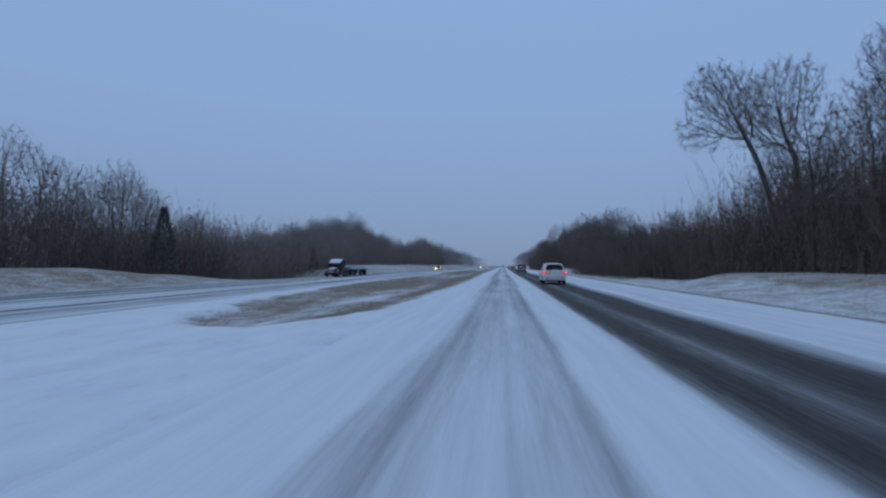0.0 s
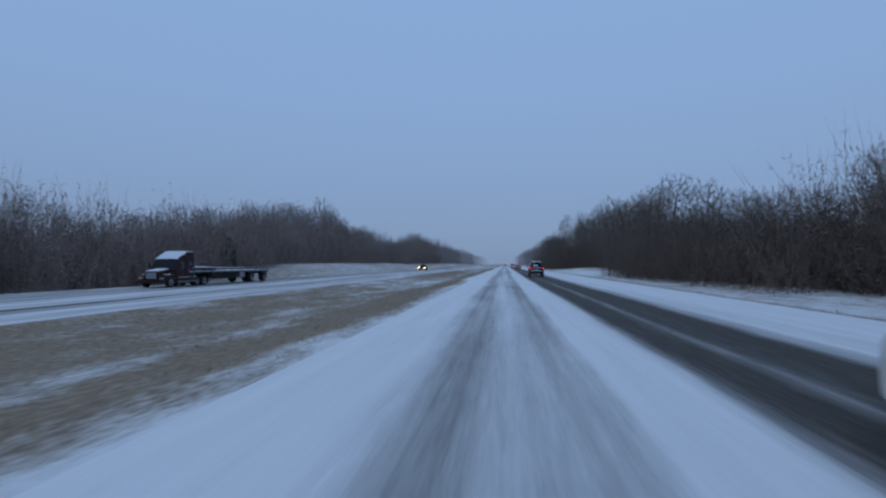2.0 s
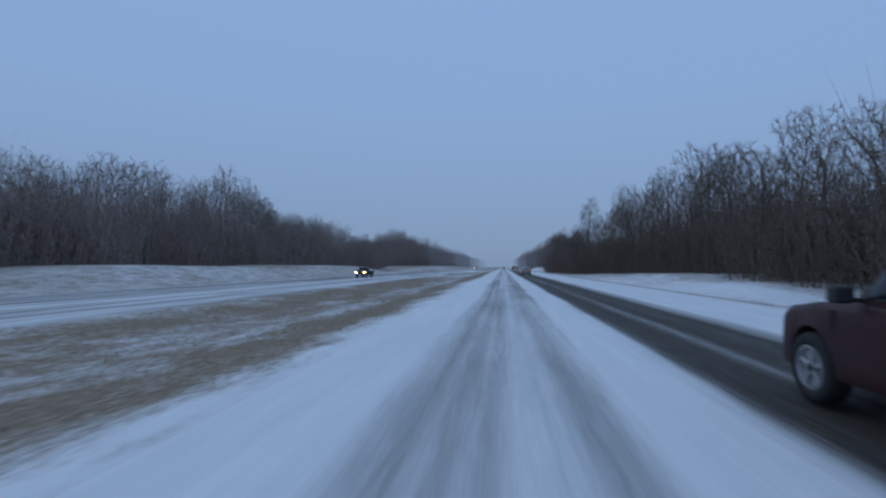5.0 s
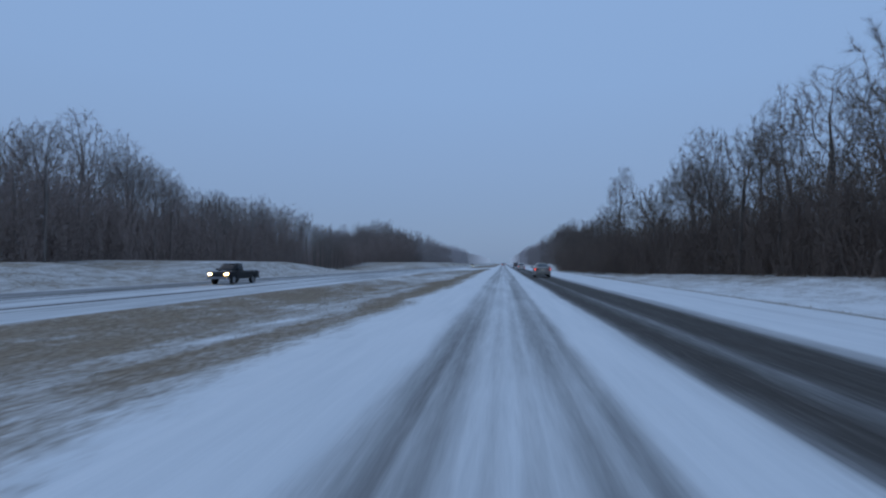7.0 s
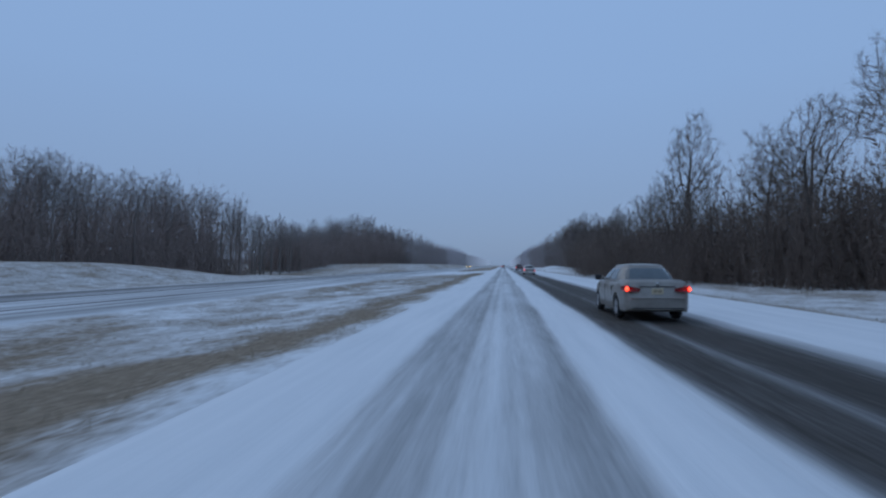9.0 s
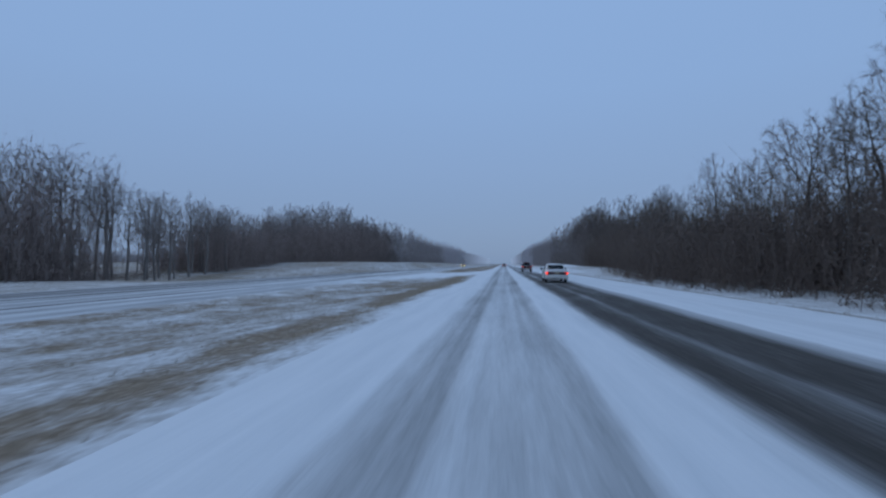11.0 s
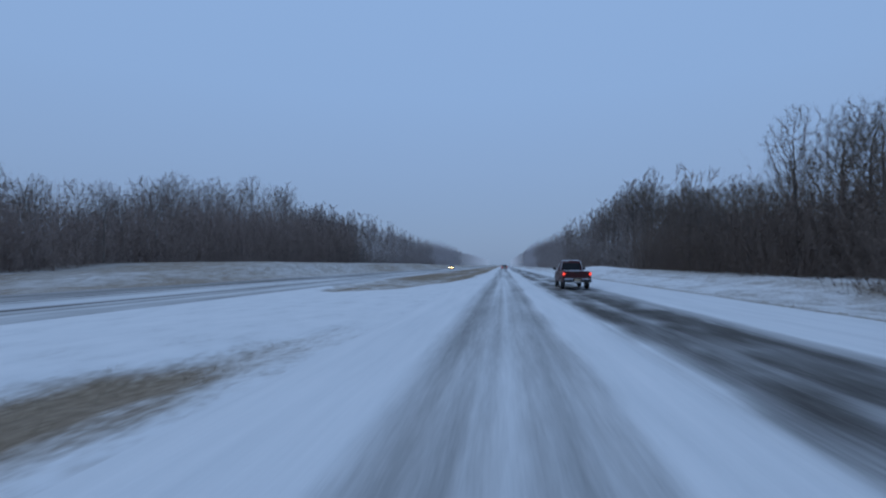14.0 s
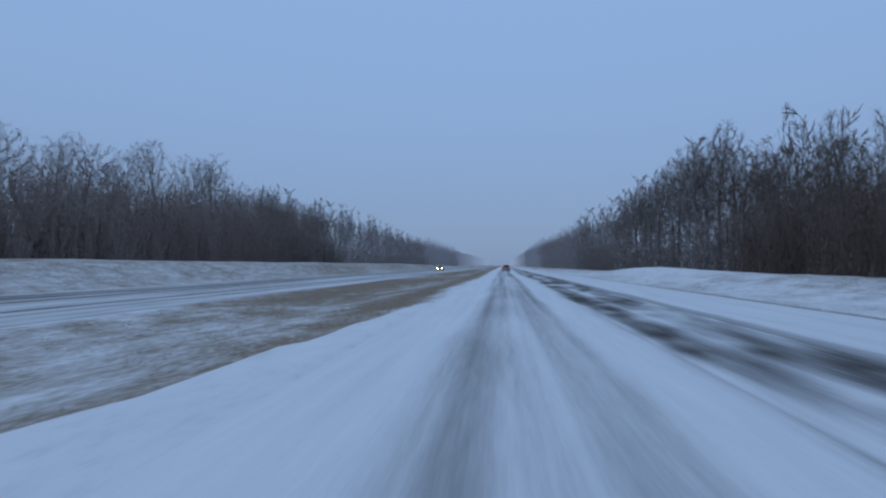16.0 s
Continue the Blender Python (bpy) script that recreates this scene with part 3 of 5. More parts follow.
DARK_BRUSH = "dense tangle of dark leafless brush under the trees"
PALE_BRUSH = "tangle of leafless brush under the trees, toned pale for haze"
thickets = [make_thicket(50 + i, 26, 6, 10.0, 125, 5, 32, 0.56, 0.0175, M_brush, DARK_BRUSH) for i in range(3)]
back_thickets = [make_thicket(46 + i, 26, 6, 10.0, 120, 4, 19, 0.8, 0.055, M_brush, DARK_BRUSH) for i in range(2)]
hazed_thickets = [make_thicket(40 + i, 26, 6, 10.0, 115, 5, 24, 0.64, 0.025, M_hazed_brush, PALE_BRUSH) for i in range(3)]
back_hazed = [make_thicket(36 + i, 26, 6, 10.0, 120, 4, 14, 0.8, 0.075, M_hazed_brush, PALE_BRUSH) for i in range(2)]
far_thickets = [make_thicket(54 + i, 26, 9, 10.0, 70, 4, 13, 1.0, 0.085, m, PALE_BRUSH) for i, m in enumerate((M_haze_thin, M_haze_mid, M_haze_thick))]
deep = [make_woods(60 + i, 30, 12, 16.0, 9, 0.26, 7, 6, 2, 7, 0.030, M_twig) for i in range(2)]
pale_deep = [make_woods(63 + i, 30, 12, 16.0, 9, 0.26, 7, 6, 2, 7, 0.032, M_pale_twig) for i in range(2)]
far_woods = [make_woods(70 + i, 30, 14, 16.0, 9, 0.27, 6, 5, 3, 8, 0.06, m) for i, m in enumerate((M_haze_thin, M_haze_mid, M_haze_thick))]
for i, ob in enumerate(thickets + deep + pale_deep + far_woods + far_thickets + back_thickets + hazed_thickets + back_hazed):
    ob.matrix_world = pose(24, -70 - 34 * i, -0.3)


def lay_stretches(bases, line, out, turn, tops, share, at, y0, y1, step, gaps=()):
    """Stretches of wood end to end along a line, as tall as the wood is there."""
    rng = random.Random(int(abs(out) * 10) + turn)
    y = y0
    while y < y1:
        mid = y + step / 2
        if not any(a < mid < b for a, b in gaps):
            x = along(line, mid) + out
            ob = copy_thing(rng.choice(bases), pose(x, y if turn == 0 else y + step, height(x, mid), 0, 0, turn + rng.uniform(-2, 2)))
            ob.scale = (1, 1, along(tops, mid) * share / at)
        y += step


OPEN = ((282, 308),)      # the thin belt of trees before the field
lay_stretches(thickets, LINE_R, 1.0, 0, TOP_R, 0.86, 10, 20, 370, 25)
lay_stretches(thickets, LINE_R, 3.5, 0, ((30, 17.0), (48, 16.8), (58, 15.0), (66, 13.6), (78, 10.0), (88, 9.4), (100, 10.2)), 1.0, 10, 7, 107, 25)
lay_stretches(back_thickets, LINE_R, 5.0, 0, TOP_R, 0.92, 10, 20, 370, 25)
lay_stretches(back_thickets, LINE_R, 12.0, 0, TOP_R, 0.94, 10, 15, 390, 25)
lay_stretches(back_thickets, LINE_R, 8.5, 0, ((20, 16.0), (46, 16.0), (62, 10)), 1.0, 10, 14, 66, 25)
# left edge: dark brush near the start, then brush paled to imitate haze
lay_stretches(thickets, LINE_L, -0.5, 180, TOP_L, 1.02, 10, 30, 80, 25)
lay_stretches(hazed_thickets, LINE_L, -0.5, 180, TOP_L, 1.0, 10, 80, 450, 25, OPEN)
lay_stretches(hazed_thickets, LINE_L, -3.0, 180, ((55, 17.0), (75, 15.8), (120, 15.2), (145, 15.5)), 1.0, 10, 55, 145, 25)
lay_stretches(thickets, LINE_L, -8.5, 180, TOP_L, 0.14, 10, 280, 305, 25)
lay_stretches(back_hazed, LINE_L, -5.0, 180, TOP_L, 1.06, 10, 30, 470, 25, OPEN)
lay_stretches(back_hazed, LINE_L, -12.0, 180, TOP_L, 1.06, 10, 30, 470, 25, OPEN)
lay_stretches(deep, LINE_R, 10.0, 0, TOP_R, 0.96, 16, 20, 390, 29)
lay_stretches(pale_deep, LINE_L, -11.0, 180, TOP_L, 0.96, 16, 41, 430, 29, OPEN)
# each farther zone takes a paler material, which stands in for haze
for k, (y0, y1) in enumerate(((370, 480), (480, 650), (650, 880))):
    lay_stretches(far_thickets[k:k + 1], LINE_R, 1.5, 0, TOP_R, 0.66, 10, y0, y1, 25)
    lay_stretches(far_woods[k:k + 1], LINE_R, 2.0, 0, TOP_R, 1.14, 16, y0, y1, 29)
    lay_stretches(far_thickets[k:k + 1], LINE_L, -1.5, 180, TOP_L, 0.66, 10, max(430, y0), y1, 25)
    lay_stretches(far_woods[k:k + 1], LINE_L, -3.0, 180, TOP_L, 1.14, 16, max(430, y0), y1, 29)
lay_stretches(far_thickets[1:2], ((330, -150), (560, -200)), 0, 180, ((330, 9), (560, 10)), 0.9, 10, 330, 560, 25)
# ---- vehicles: x across, y forward from the rear bumper, z up from the road ----
def coat(name, base, rough=0.35, metal=0.0, clear=0.4, dirt=(0.20, 0.19, 0.18)):
    """Car paint with a film of road salt, thicker low down in streaks."""
    m, nt, b = shader(name, base, rough, metal)
    n = noise_of(nt, 3.0, (1, 1, 1.6), 7.0, 0.7)
    nt.links.new(mix_of(nt, ramp_of(nt, n, ((0.42, (0, 0, 0)), (0.75, (0.55, 0.55, 0.55)))), base, dirt), b.inputs["Base Color"])
    nt.links.new(ramp_of(nt, n, ((0.35, (rough,) * 3), (0.7, (0.75, 0.75, 0.75)))), b.inputs["Roughness"])
    b.inputs["Coat Weight"].default_value = clear
    b.inputs["Specular IOR Level"].default_value = 0.3 if clear < 0.2 else 0.5
    return m


def glow(name, colour, strength, base=None):
    m, nt, b = shader(name, base or colour, 0.25)
    b.inputs["Emission Color"].default_value = (*colour, 1)
    b.inputs["Emission Strength"].default_value = strength
    return m


M_white = coat("white_paint", (0.76, 0.75, 0.70))
M_silver = coat("champagne_silver_paint", (0.30, 0.275, 0.24), 0.35, 0.35)
M_red = coat("dark_red_paint", (0.078, 0.011, 0.010), 0.4, 0.0, 0.12, (0.062, 0.040, 0.038))
M_maroon = coat("maroon_paint", (0.040, 0.007, 0.008), 0.5, 0.0, 0.06, (0.045, 0.036, 0.034))
M_black = coat("black_paint", (0.009, 0.008, 0.008), 0.5, 0.0, 0.06, (0.026, 0.024, 0.022))
M_glass = plain("dark_window_glass", (0.012, 0.014, 0.017), 0.06, 0, 2.0, 0.2)
M_glass.node_tree.nodes["Principled BSDF"].inputs["Specular IOR Level"].default_value = 0.22
M_clear = plain("pale_window_glass", (0.10, 0.12, 0.13), 0.08, 0, 2.0, 0.25)
M_trim = plain("black_plastic_trim", (0.022, 0.022, 0.024), 0.6, 0, 8.0, 0.3)
M_tyre = plain("tyre_rubber", (0.022, 0.021, 0.021), 0.85, 0, 10.0, 0.3, 0.004)
M_rim = plain("alloy_rim", (0.42, 0.42, 0.42), 0.4, 0.8, 9.0, 0.3)
M_steel = plain("galvanised_steel", (0.33, 0.34, 0.35), 0.5, 0.7, 5.0, 0.25)
M_dull = plain("tarnished_chrome", (0.045, 0.043, 0.045), 0.5, 0.25, 6.0, 0.4)
M_under = plain("underbody", (0.015, 0.015, 0.015), 0.9, 0, 6.0, 0.3)
M_tail = glow("lit_tail_lamp", (1.0, 0.025, 0.03), 0.5, (0.25, 0.008, 0.008))
M_bulb = glow("tail_lamp_bulb", (1.0, 0.07, 0.03), 3.2)
M_dim = plain("red_lens", (0.22, 0.012, 0.012), 0.2, 0, 10, 0.2)
M_panel = plain("dark_lamp_panel", (0.075, 0.014, 0.012), 0.35, 0, 10, 0.25)
M_head = glow("lit_headlamp", (1.0, 0.62, 0.22), 28.0)
M_plate = plain("number_plate_cream", (0.60, 0.50, 0.34), 0.5, 0, 12, 0.1)
M_bars = plain("plate_bars", (0.36, 0.29, 0.20), 0.6, 0, 12, 0.1)
M_deck = plain("weathered_deck_planks", (0.16, 0.135, 0.11), 0.85, 0, 3.0, 0.35, 0.01)


def box_bm(x0, x1, y0, y1, z0, z1, bevel=0.0, segments=2):
    bm = bmesh.new()
    bmesh.ops.create_cube(bm, size=1)
    bmesh.ops.transform(bm, matrix=Matrix.LocRotScale(((x0 + x1) / 2, (y0 + y1) / 2, (z0 + z1) / 2), None, (abs(x1 - x0), abs(y1 - y0), abs(z1 - z0))), verts=bm.verts)
    if bevel:
        bmesh.ops.bevel(bm, geom=list(bm.edges), offset=bevel, segments=segments, affect="EDGES", profile=0.5)
    return bm


def prism_bm(points, z0, z1, lean=0.0, bevel=0.0):
    """An upright block over an outline in plan; lean moves its top forward."""
    bm = bmesh.new()
    lo = [bm.verts.new((x, y, z0)) for x, y in points]
    hi = [bm.verts.new((x, y + lean, z1)) for x, y in points]
    n = len(points)
    bm.faces.new(lo)
    bm.faces.new(hi)
    for i in range(n):
        bm.faces.new((lo[i], lo[(i + 1) % n], hi[(i + 1) % n], hi[i]))
    if bevel:
        bmesh.ops.bevel(bm, geom=list(bm.edges), offset=bevel, segments=2, affect="EDGES", profile=0.5)
    return bm


def side_bm(outline, x0, x1, bevel=0.0):
    """A block drawn by its outline (y, z) seen from the side."""
    bm = bmesh.new()
    a = [bm.verts.new((x0, y, z)) for y, z in outline]
    b = [bm.verts.new((x1, y, z)) for y, z in outline]
    n = len(outline)
    bm.faces.new(a)
    bm.faces.new(b)
    for i in range(n):
        bm.faces.new((a[i], a[(i + 1) % n], b[(i + 1) % n], b[i]))
    if bevel:
        bmesh.ops.bevel(bm, geom=list(bm.edges), offset=bevel, segments=2, affect="EDGES", profile=0.5)
    return bm


def lathe_bm(profile, sides=24):
    """A body of revolution about x from (x, radius) pairs."""
    bm = bmesh.new()
    rings = []
    for x, r in profile:
        rings.append([bm.verts.new((x, r * math.cos(2 * math.pi * k / sides), r * math.sin(2 * math.pi * k / sides))) for k in range(sides)])
    for a, b in zip(rings, rings[1:]):
        for k in range(sides):
            bm.faces.new((a[k], a[(k + 1) % sides], b[(k + 1) % sides], b[k]))
    bm.faces.new(rings[0])
    bm.faces.new(rings[-1])
    return bm


def tube_bm(points, r, sides=8):
    s = Sticks()
    s.tube([Vector(p) for p in points], [r] * len(points), sides)
    bm = bmesh.new()
    vs = [bm.verts.new(v) for v in s.v]
    for f in s.f:
        bm.faces.new([vs[i] for i in f])
    bm.faces.new(vs[:sides])
    bm.faces.new(vs[-sides:])
    return bm


def wheel(parent, x, y, r, width, side, spokes=5, rim=None, twin=False):
    """A wheel: tyre with a rim, spokes and hub on its outer side (side +1 right, -1 left)."""
    w = width / 2
    t = part("wheel", lathe_bm([(-w * 0.15, r * 0.56), (-w * 0.2, r * 0.61), (-w, r * 0.62), (-w, r * 0.86), (-w * 0.8, r * 0.97), (-w * 0.3, r), (w * 0.3, r), (w * 0.8, r * 0.97), (w, r * 0.86), (w, r * 0.62), (w * 0.2, r * 0.61), (w * 0.15, r * 0.56)], 28), M_tyre, parent, smooth=True)
    t.location = (x, y, r)
    bm = lathe_bm([(w * 0.2, r * 0.60), (w * 0.35, r * 0.61), (w * 0.98, r * 0.63), (w * 0.98, r * 0.57), (w * 0.55, r * 0.53), (w * 0.5, r * 0.1)], 24)
    for k in range(spokes):
        b = box_bm(w * 0.5, w * 0.82, -r * 0.075, r * 0.075, r * 0.06, r * 0.58, 0.008, 1)
        bmesh.ops.transform(b, matrix=Matrix.Rotation(2 * math.pi * k / spokes, 4, "X"), verts=b.verts)
        me = bpy.data.meshes.new("spoke")
        b.to_mesh(me)
        b.free()
        bm.from_mesh(me)
        bpy.data.meshes.remove(me)
    ri = part("rim", bm, rim or M_rim, t, "dull salt-stained wheel rim")
    ri.scale = (side, 1, 1)
    hub = part("hub", lathe_bm([(w * 0.5, r * 0.14), (w * 0.9, r * 0.12), (w * 0.95, r * 0.02)], 12), M_trim, t)
    hub.scale = (side, 1, 1)
    return t


def panel_bm(c, u0, u1, v0, v1, lift=0.006, thick=0.012, cut=0.0):
    """A pane on the face with corners c (lower a, lower b, upper b, upper a); cut trims its upper a corner."""
    a, b, d, e = (Vector(p) for p in c)
    nrm = (b - a).cross(e - a).normalized()

    def at(u, v):
        return a.lerp(b, u).lerp(e.lerp(d, u), v)
    pts = [at(u0, v0), at(u1, v0), at(u1, v1), at(u0 + cut, v1)]
    bm = bmesh.new()
    lo = [bm.verts.new(p + nrm * (lift - thick)) for p in pts]
    hi = [bm.verts.new(p + nrm * lift) for p in pts]
    bm.faces.new(lo)
    bm.faces.new(hi)
    for i in range(4):
        bm.faces.new((lo[i], lo[(i + 1) % 4], hi[(i + 1) % 4], hi[i]))
    bmesh.ops.bevel(bm, geom=[e for e in bm.edges if e.verts[0] in lo and e.verts[1] in hi or e.verts[0] in hi and e.verts[1] in lo], offset=0.035, segments=3, affect="EDGES", profile=0.5)
    return bm


def body_bm(L, W, top, low, axles, r, plan=None):
    """The lower body: rounded in plan, with wheel arches. top: table of heights along y; low: table of the underside."""
    plan = plan or ((0, 0.80), (0.05, 0.88), (0.16, 0.945), (0.45, 0.985), (0.9, 1.0), (L - 1.3, 1.0), (L - 0.6, 0.96), (L - 0.2, 0.86), (L, 0.66))
    R = r + 0.055
    ys = sorted(set([0, 0.02, 0.05, 0.09, 0.13, 0.18, 0.25, L - 0.2, L - 0.1, L - 0.04, L] + [round(0.25 + (L - 0.45) * k / 26, 3) for k in range(27)]
                    + [round(a + R * k, 4) for a in axles for k in (-1.001, -0.999, -0.96, -0.87, -0.7, -0.45, -0.2, 0, 0.2, 0.45, 0.7, 0.87, 0.96, 0.999, 1.001)]))
    bm = bmesh.new()
    rings = []

    def bowed(x, y):
        """Ends that sweep back towards the corners."""
        q = (x / (W / 2)) ** 2
        return y + 0.10 * q * max(0, 1 - y / 0.5) - 0.22 * q * max(0, 1 - (L - y) / 0.8)

    for y in ys:
        w, zt, zb = along(plan, y) * W / 2, along(top, y), along(low, y)
        za = zb
        for a in axles:
            if abs(y - a) < R:
                za = max(za, r + math.sqrt(R * R - (y - a) ** 2))
        h = zt - zb
        half = [(w * 0.70, zb), (w * 0.705, za), (w * 0.965, za), (w * 0.99, max(zb + h * 0.10, za + 0.004)), (w, max(zb + h * 0.34, za + 0.01)),
                (w * 0.995, max(zb + h * 0.62, za + 0.02)), (w * 0.975, zt - h * 0.14), (w * 0.93, zt - h * 0.045), (w * 0.84, zt)]
        mids = [(f * w * 0.84, zt + 0.012 * (1 - f * f)) for f in (0.6, 0.2, -0.2, -0.6)]
        ring = [(x, z) for x, z in half] + mids + [(-x, z) for x, z in reversed(half)]
        rings.append([bm.verts.new((x, bowed(x, y), z)) for x, z in ring])
    n = len(rings[0])
    for a, b in zip(rings, rings[1:]):
        for k in range(n):
            bm.faces.new((a[k], a[(k + 1) % n], b[(k + 1) % n], b[k]))
    for ring, y in ((rings[0], ys[0]), (rings[-1], ys[-1])):
        rows = []
        for i in range(9):
            rv, lv = ring[i], ring[n - 1 - i]
            x, z = rv.co.x, rv.co.z
            if i == 8:
                rows.append([rv] + ring[9:13] + [lv])
            else:
                rows.append([rv] + [bm.verts.new((x * f, bowed(x * f, y), z)) for f in (0.6, 0.2, -0.2, -0.6)] + [lv])
        for lo, hi in zip(rows, rows[1:]):
            for k in range(5):
                bm.faces.new((lo[k], lo[k + 1], hi[k + 1], hi[k]))
    return bm


def smooth_by_angle(ob, degrees=38):
    me = ob.data
    me.polygons.foreach_set("use_smooth", [True] * len(me.polygons))
    bm = bmesh.new()
    bm.from_mesh(me)
    for e in bm.edges:
        e.smooth = len(e.link_faces) == 2 and e.calc_face_angle(0) < radians(degrees)
    bm.to_mesh(me)
    bm.free()
    return ob


def cabin(parent, paint, lo, hi, z0, z1, wb, wt, glass, side_cuts, rear=True, front=True, name="cabin", rear_box=(0.09, 0.91, 0.10, 0.90)):
    """The rounded upper body between (rear, front) lo at z0 and hi at z1, with curved windows. side_cuts: (start, end) of each side window."""
    n = 5.0

    def dims(v):
        s = v ** 1.12
        return lo[0] + (hi[0] - lo[0]) * s, lo[1] + (hi[1] - lo[1]) * v ** 1.2, wb + (wt - wb) * v ** 1.5, z0 + (z1 - 0.05 - z0) * v

    def on_side(f, v, s, out):
        y0, y1, w, z = dims(v)
        return Vector((s * (w * (1 - abs(2 * f - 1) ** n) ** (1 / n) + out), y0 + f * (y1 - y0), z + out * 0.4))

    def on_end(g, v, front_end, out):
        y0, y1, w, z = dims(v)
        hy = (y1 - y0) / 2 * (1 - abs(g) ** n) ** (1 / n) + out
        return Vector((g * w, (y0 + y1) / 2 + (hy if front_end else -hy), z + out * 0.6))

    bm = bmesh.new()
    rings = []
    m = 64
    levels = [(k / 8, 1.0, 0.0) for k in range(9)] + [(1, 0.975, 0.026), (1, 0.93, 0.044), (1, 0.84, 0.058), (1, 0.6, 0.078), (1, 0.3, 0.088), (1, 0.05, 0.09)]
    for v, k, up in levels:
        y0, y1, w, z = dims(v)
        ring = []
        for i in range(m):
            t = 2 * math.pi * (i + 0.5) / m
            c, s = math.cos(t), math.sin(t)
            ring.append(bm.verts.new((k * w * math.copysign(abs(c) ** (2 / n), c), (y0 + y1) / 2 + k * (y1 - y0) / 2 * math.copysign(abs(s) ** (2 / n), s), z + up)))
        rings.append(ring)
    for a, b in zip(rings, rings[1:]):
        for k in range(m):
            bm.faces.new((a[k], a[(k + 1) % m], b[(k + 1) % m], b[k]))
    bm.faces.new(rings[-1])
    ob = part(name, bm, paint, parent, smooth=True)

    def pane(what, at, u0, u1, v0, v1, label=""):
        g = bmesh.new()
        k = 12
        sides = []
        for out in (0.005, -0.012):
            grid = []
            for j in range(k + 1):
                row = []
                for i in range(k + 1):
                    p, q = 2 * i / k - 1, 2 * j / k - 1
                    pp, qq = p * (1 - 0.09 * abs(q) ** 7), q * (1 - 0.09 * abs(p) ** 7)
                    row.append(g.verts.new(at(u0 + (u1 - u0) * (pp + 1) / 2, v0 + (v1 - v0) * (qq + 1) / 2, out)))
                grid.append(row)
            for j in range(k):
                for i in range(k):
                    g.faces.new((grid[j][i], grid[j][i + 1], grid[j + 1][i + 1], grid[j + 1][i]))
            sides.append([grid[0][i] for i in range(k)] + [grid[j][k] for j in range(k)] + [grid[k][k - i] for i in range(k)] + [grid[k - j][0] for j in range(k)])
        for i in range(4 * k):
            j = (i + 1) % (4 * k)
            g.faces.new((sides[0][i], sides[0][j], sides[1][j], sides[1][i]))
        return part(what, g, glass, parent, label, True)

    if rear:
        pane("rear_window", lambda u, v, o: on_end(2 * u - 1, v, False, o), *rear_box, "dark rear window")
    if front:
        pane("windscreen", lambda u, v, o: on_end(2 * u - 1, v, True, o), 0.08, 0.92, 0.08, 0.92)
    for cut in side_cuts:
        for s in (-1, 1):
            pane("side_window", lambda u, v, o, s=s: on_side(u, v, s, o), cut[0], cut[1], 0.12, 0.88)
    return ob


def snow_cap(parent, x0, x1, y0, y1, z, thick, seed, name="snow", tilt=0.0):
    """A lumpy layer of snow that thins out to a ragged rim."""
    bm = bmesh.new()
    nx, ny = 14, 10
    grid = []
    for j in range(ny + 1):
        row = []
        for i in range(nx + 1):
            u, v = i / nx * 2 - 1, j / ny * 2 - 1
            x, y = (x0 + x1) / 2 + u * (x1 - x0) / 2, (y0 + y1) / 2 + v * (y1 - y0) / 2
            rim = max(0, 1 - max(abs(u), abs(v)) ** 6)
            row.append(bm.verts.new((x + 0.02 * wob(x, y, 6, seed), y + 0.02 * wob(x, y, 6, seed + 1), z + tilt * (j / ny) - 0.012 + rim * thick * (0.75 + 0.6 * wob(x, y, 4, seed + 2)))))
        grid.append(row)
    for j in range(ny):
        for i in range(nx):
            bm.faces.new((grid[j][i], grid[j][i + 1], grid[j + 1][i + 1], grid[j + 1][i]))
    return part(name, bm, M_snow, parent, "crust of wind-packed snow", True)


def tail_lamps(car, w, y, z0, z1, inner, wrap, lit=True, bulb=True, lean=0.03):
    """Wedge-shaped lamps round the rear corners."""
    for s in (-1, 1):
        pts = [(s * inner, y + 0.10), (s * inner, y - 0.015), (s * w * 0.90, y + 0.0), (s * (w * 0.985), y + 0.10), (s * (w * 1.0 + 0.004), y + wrap), (s * (w - 0.10), y + wrap)]
        lamp = part("tail_lamp", prism_bm(pts, z0, z1, lean, 0.012), M_tail if lit else M_dim, car, "glowing red tail lamp")
        if bulb:
            zc = (z0 + z1) / 2
            part("bulb", box_bm(s * (w * 0.86) - 0.055, s * (w * 0.86) + 0.055, y - 0.02, y + 0.06, zc - 0.05, zc + 0.045, 0.02, 3), M_bulb, lamp)


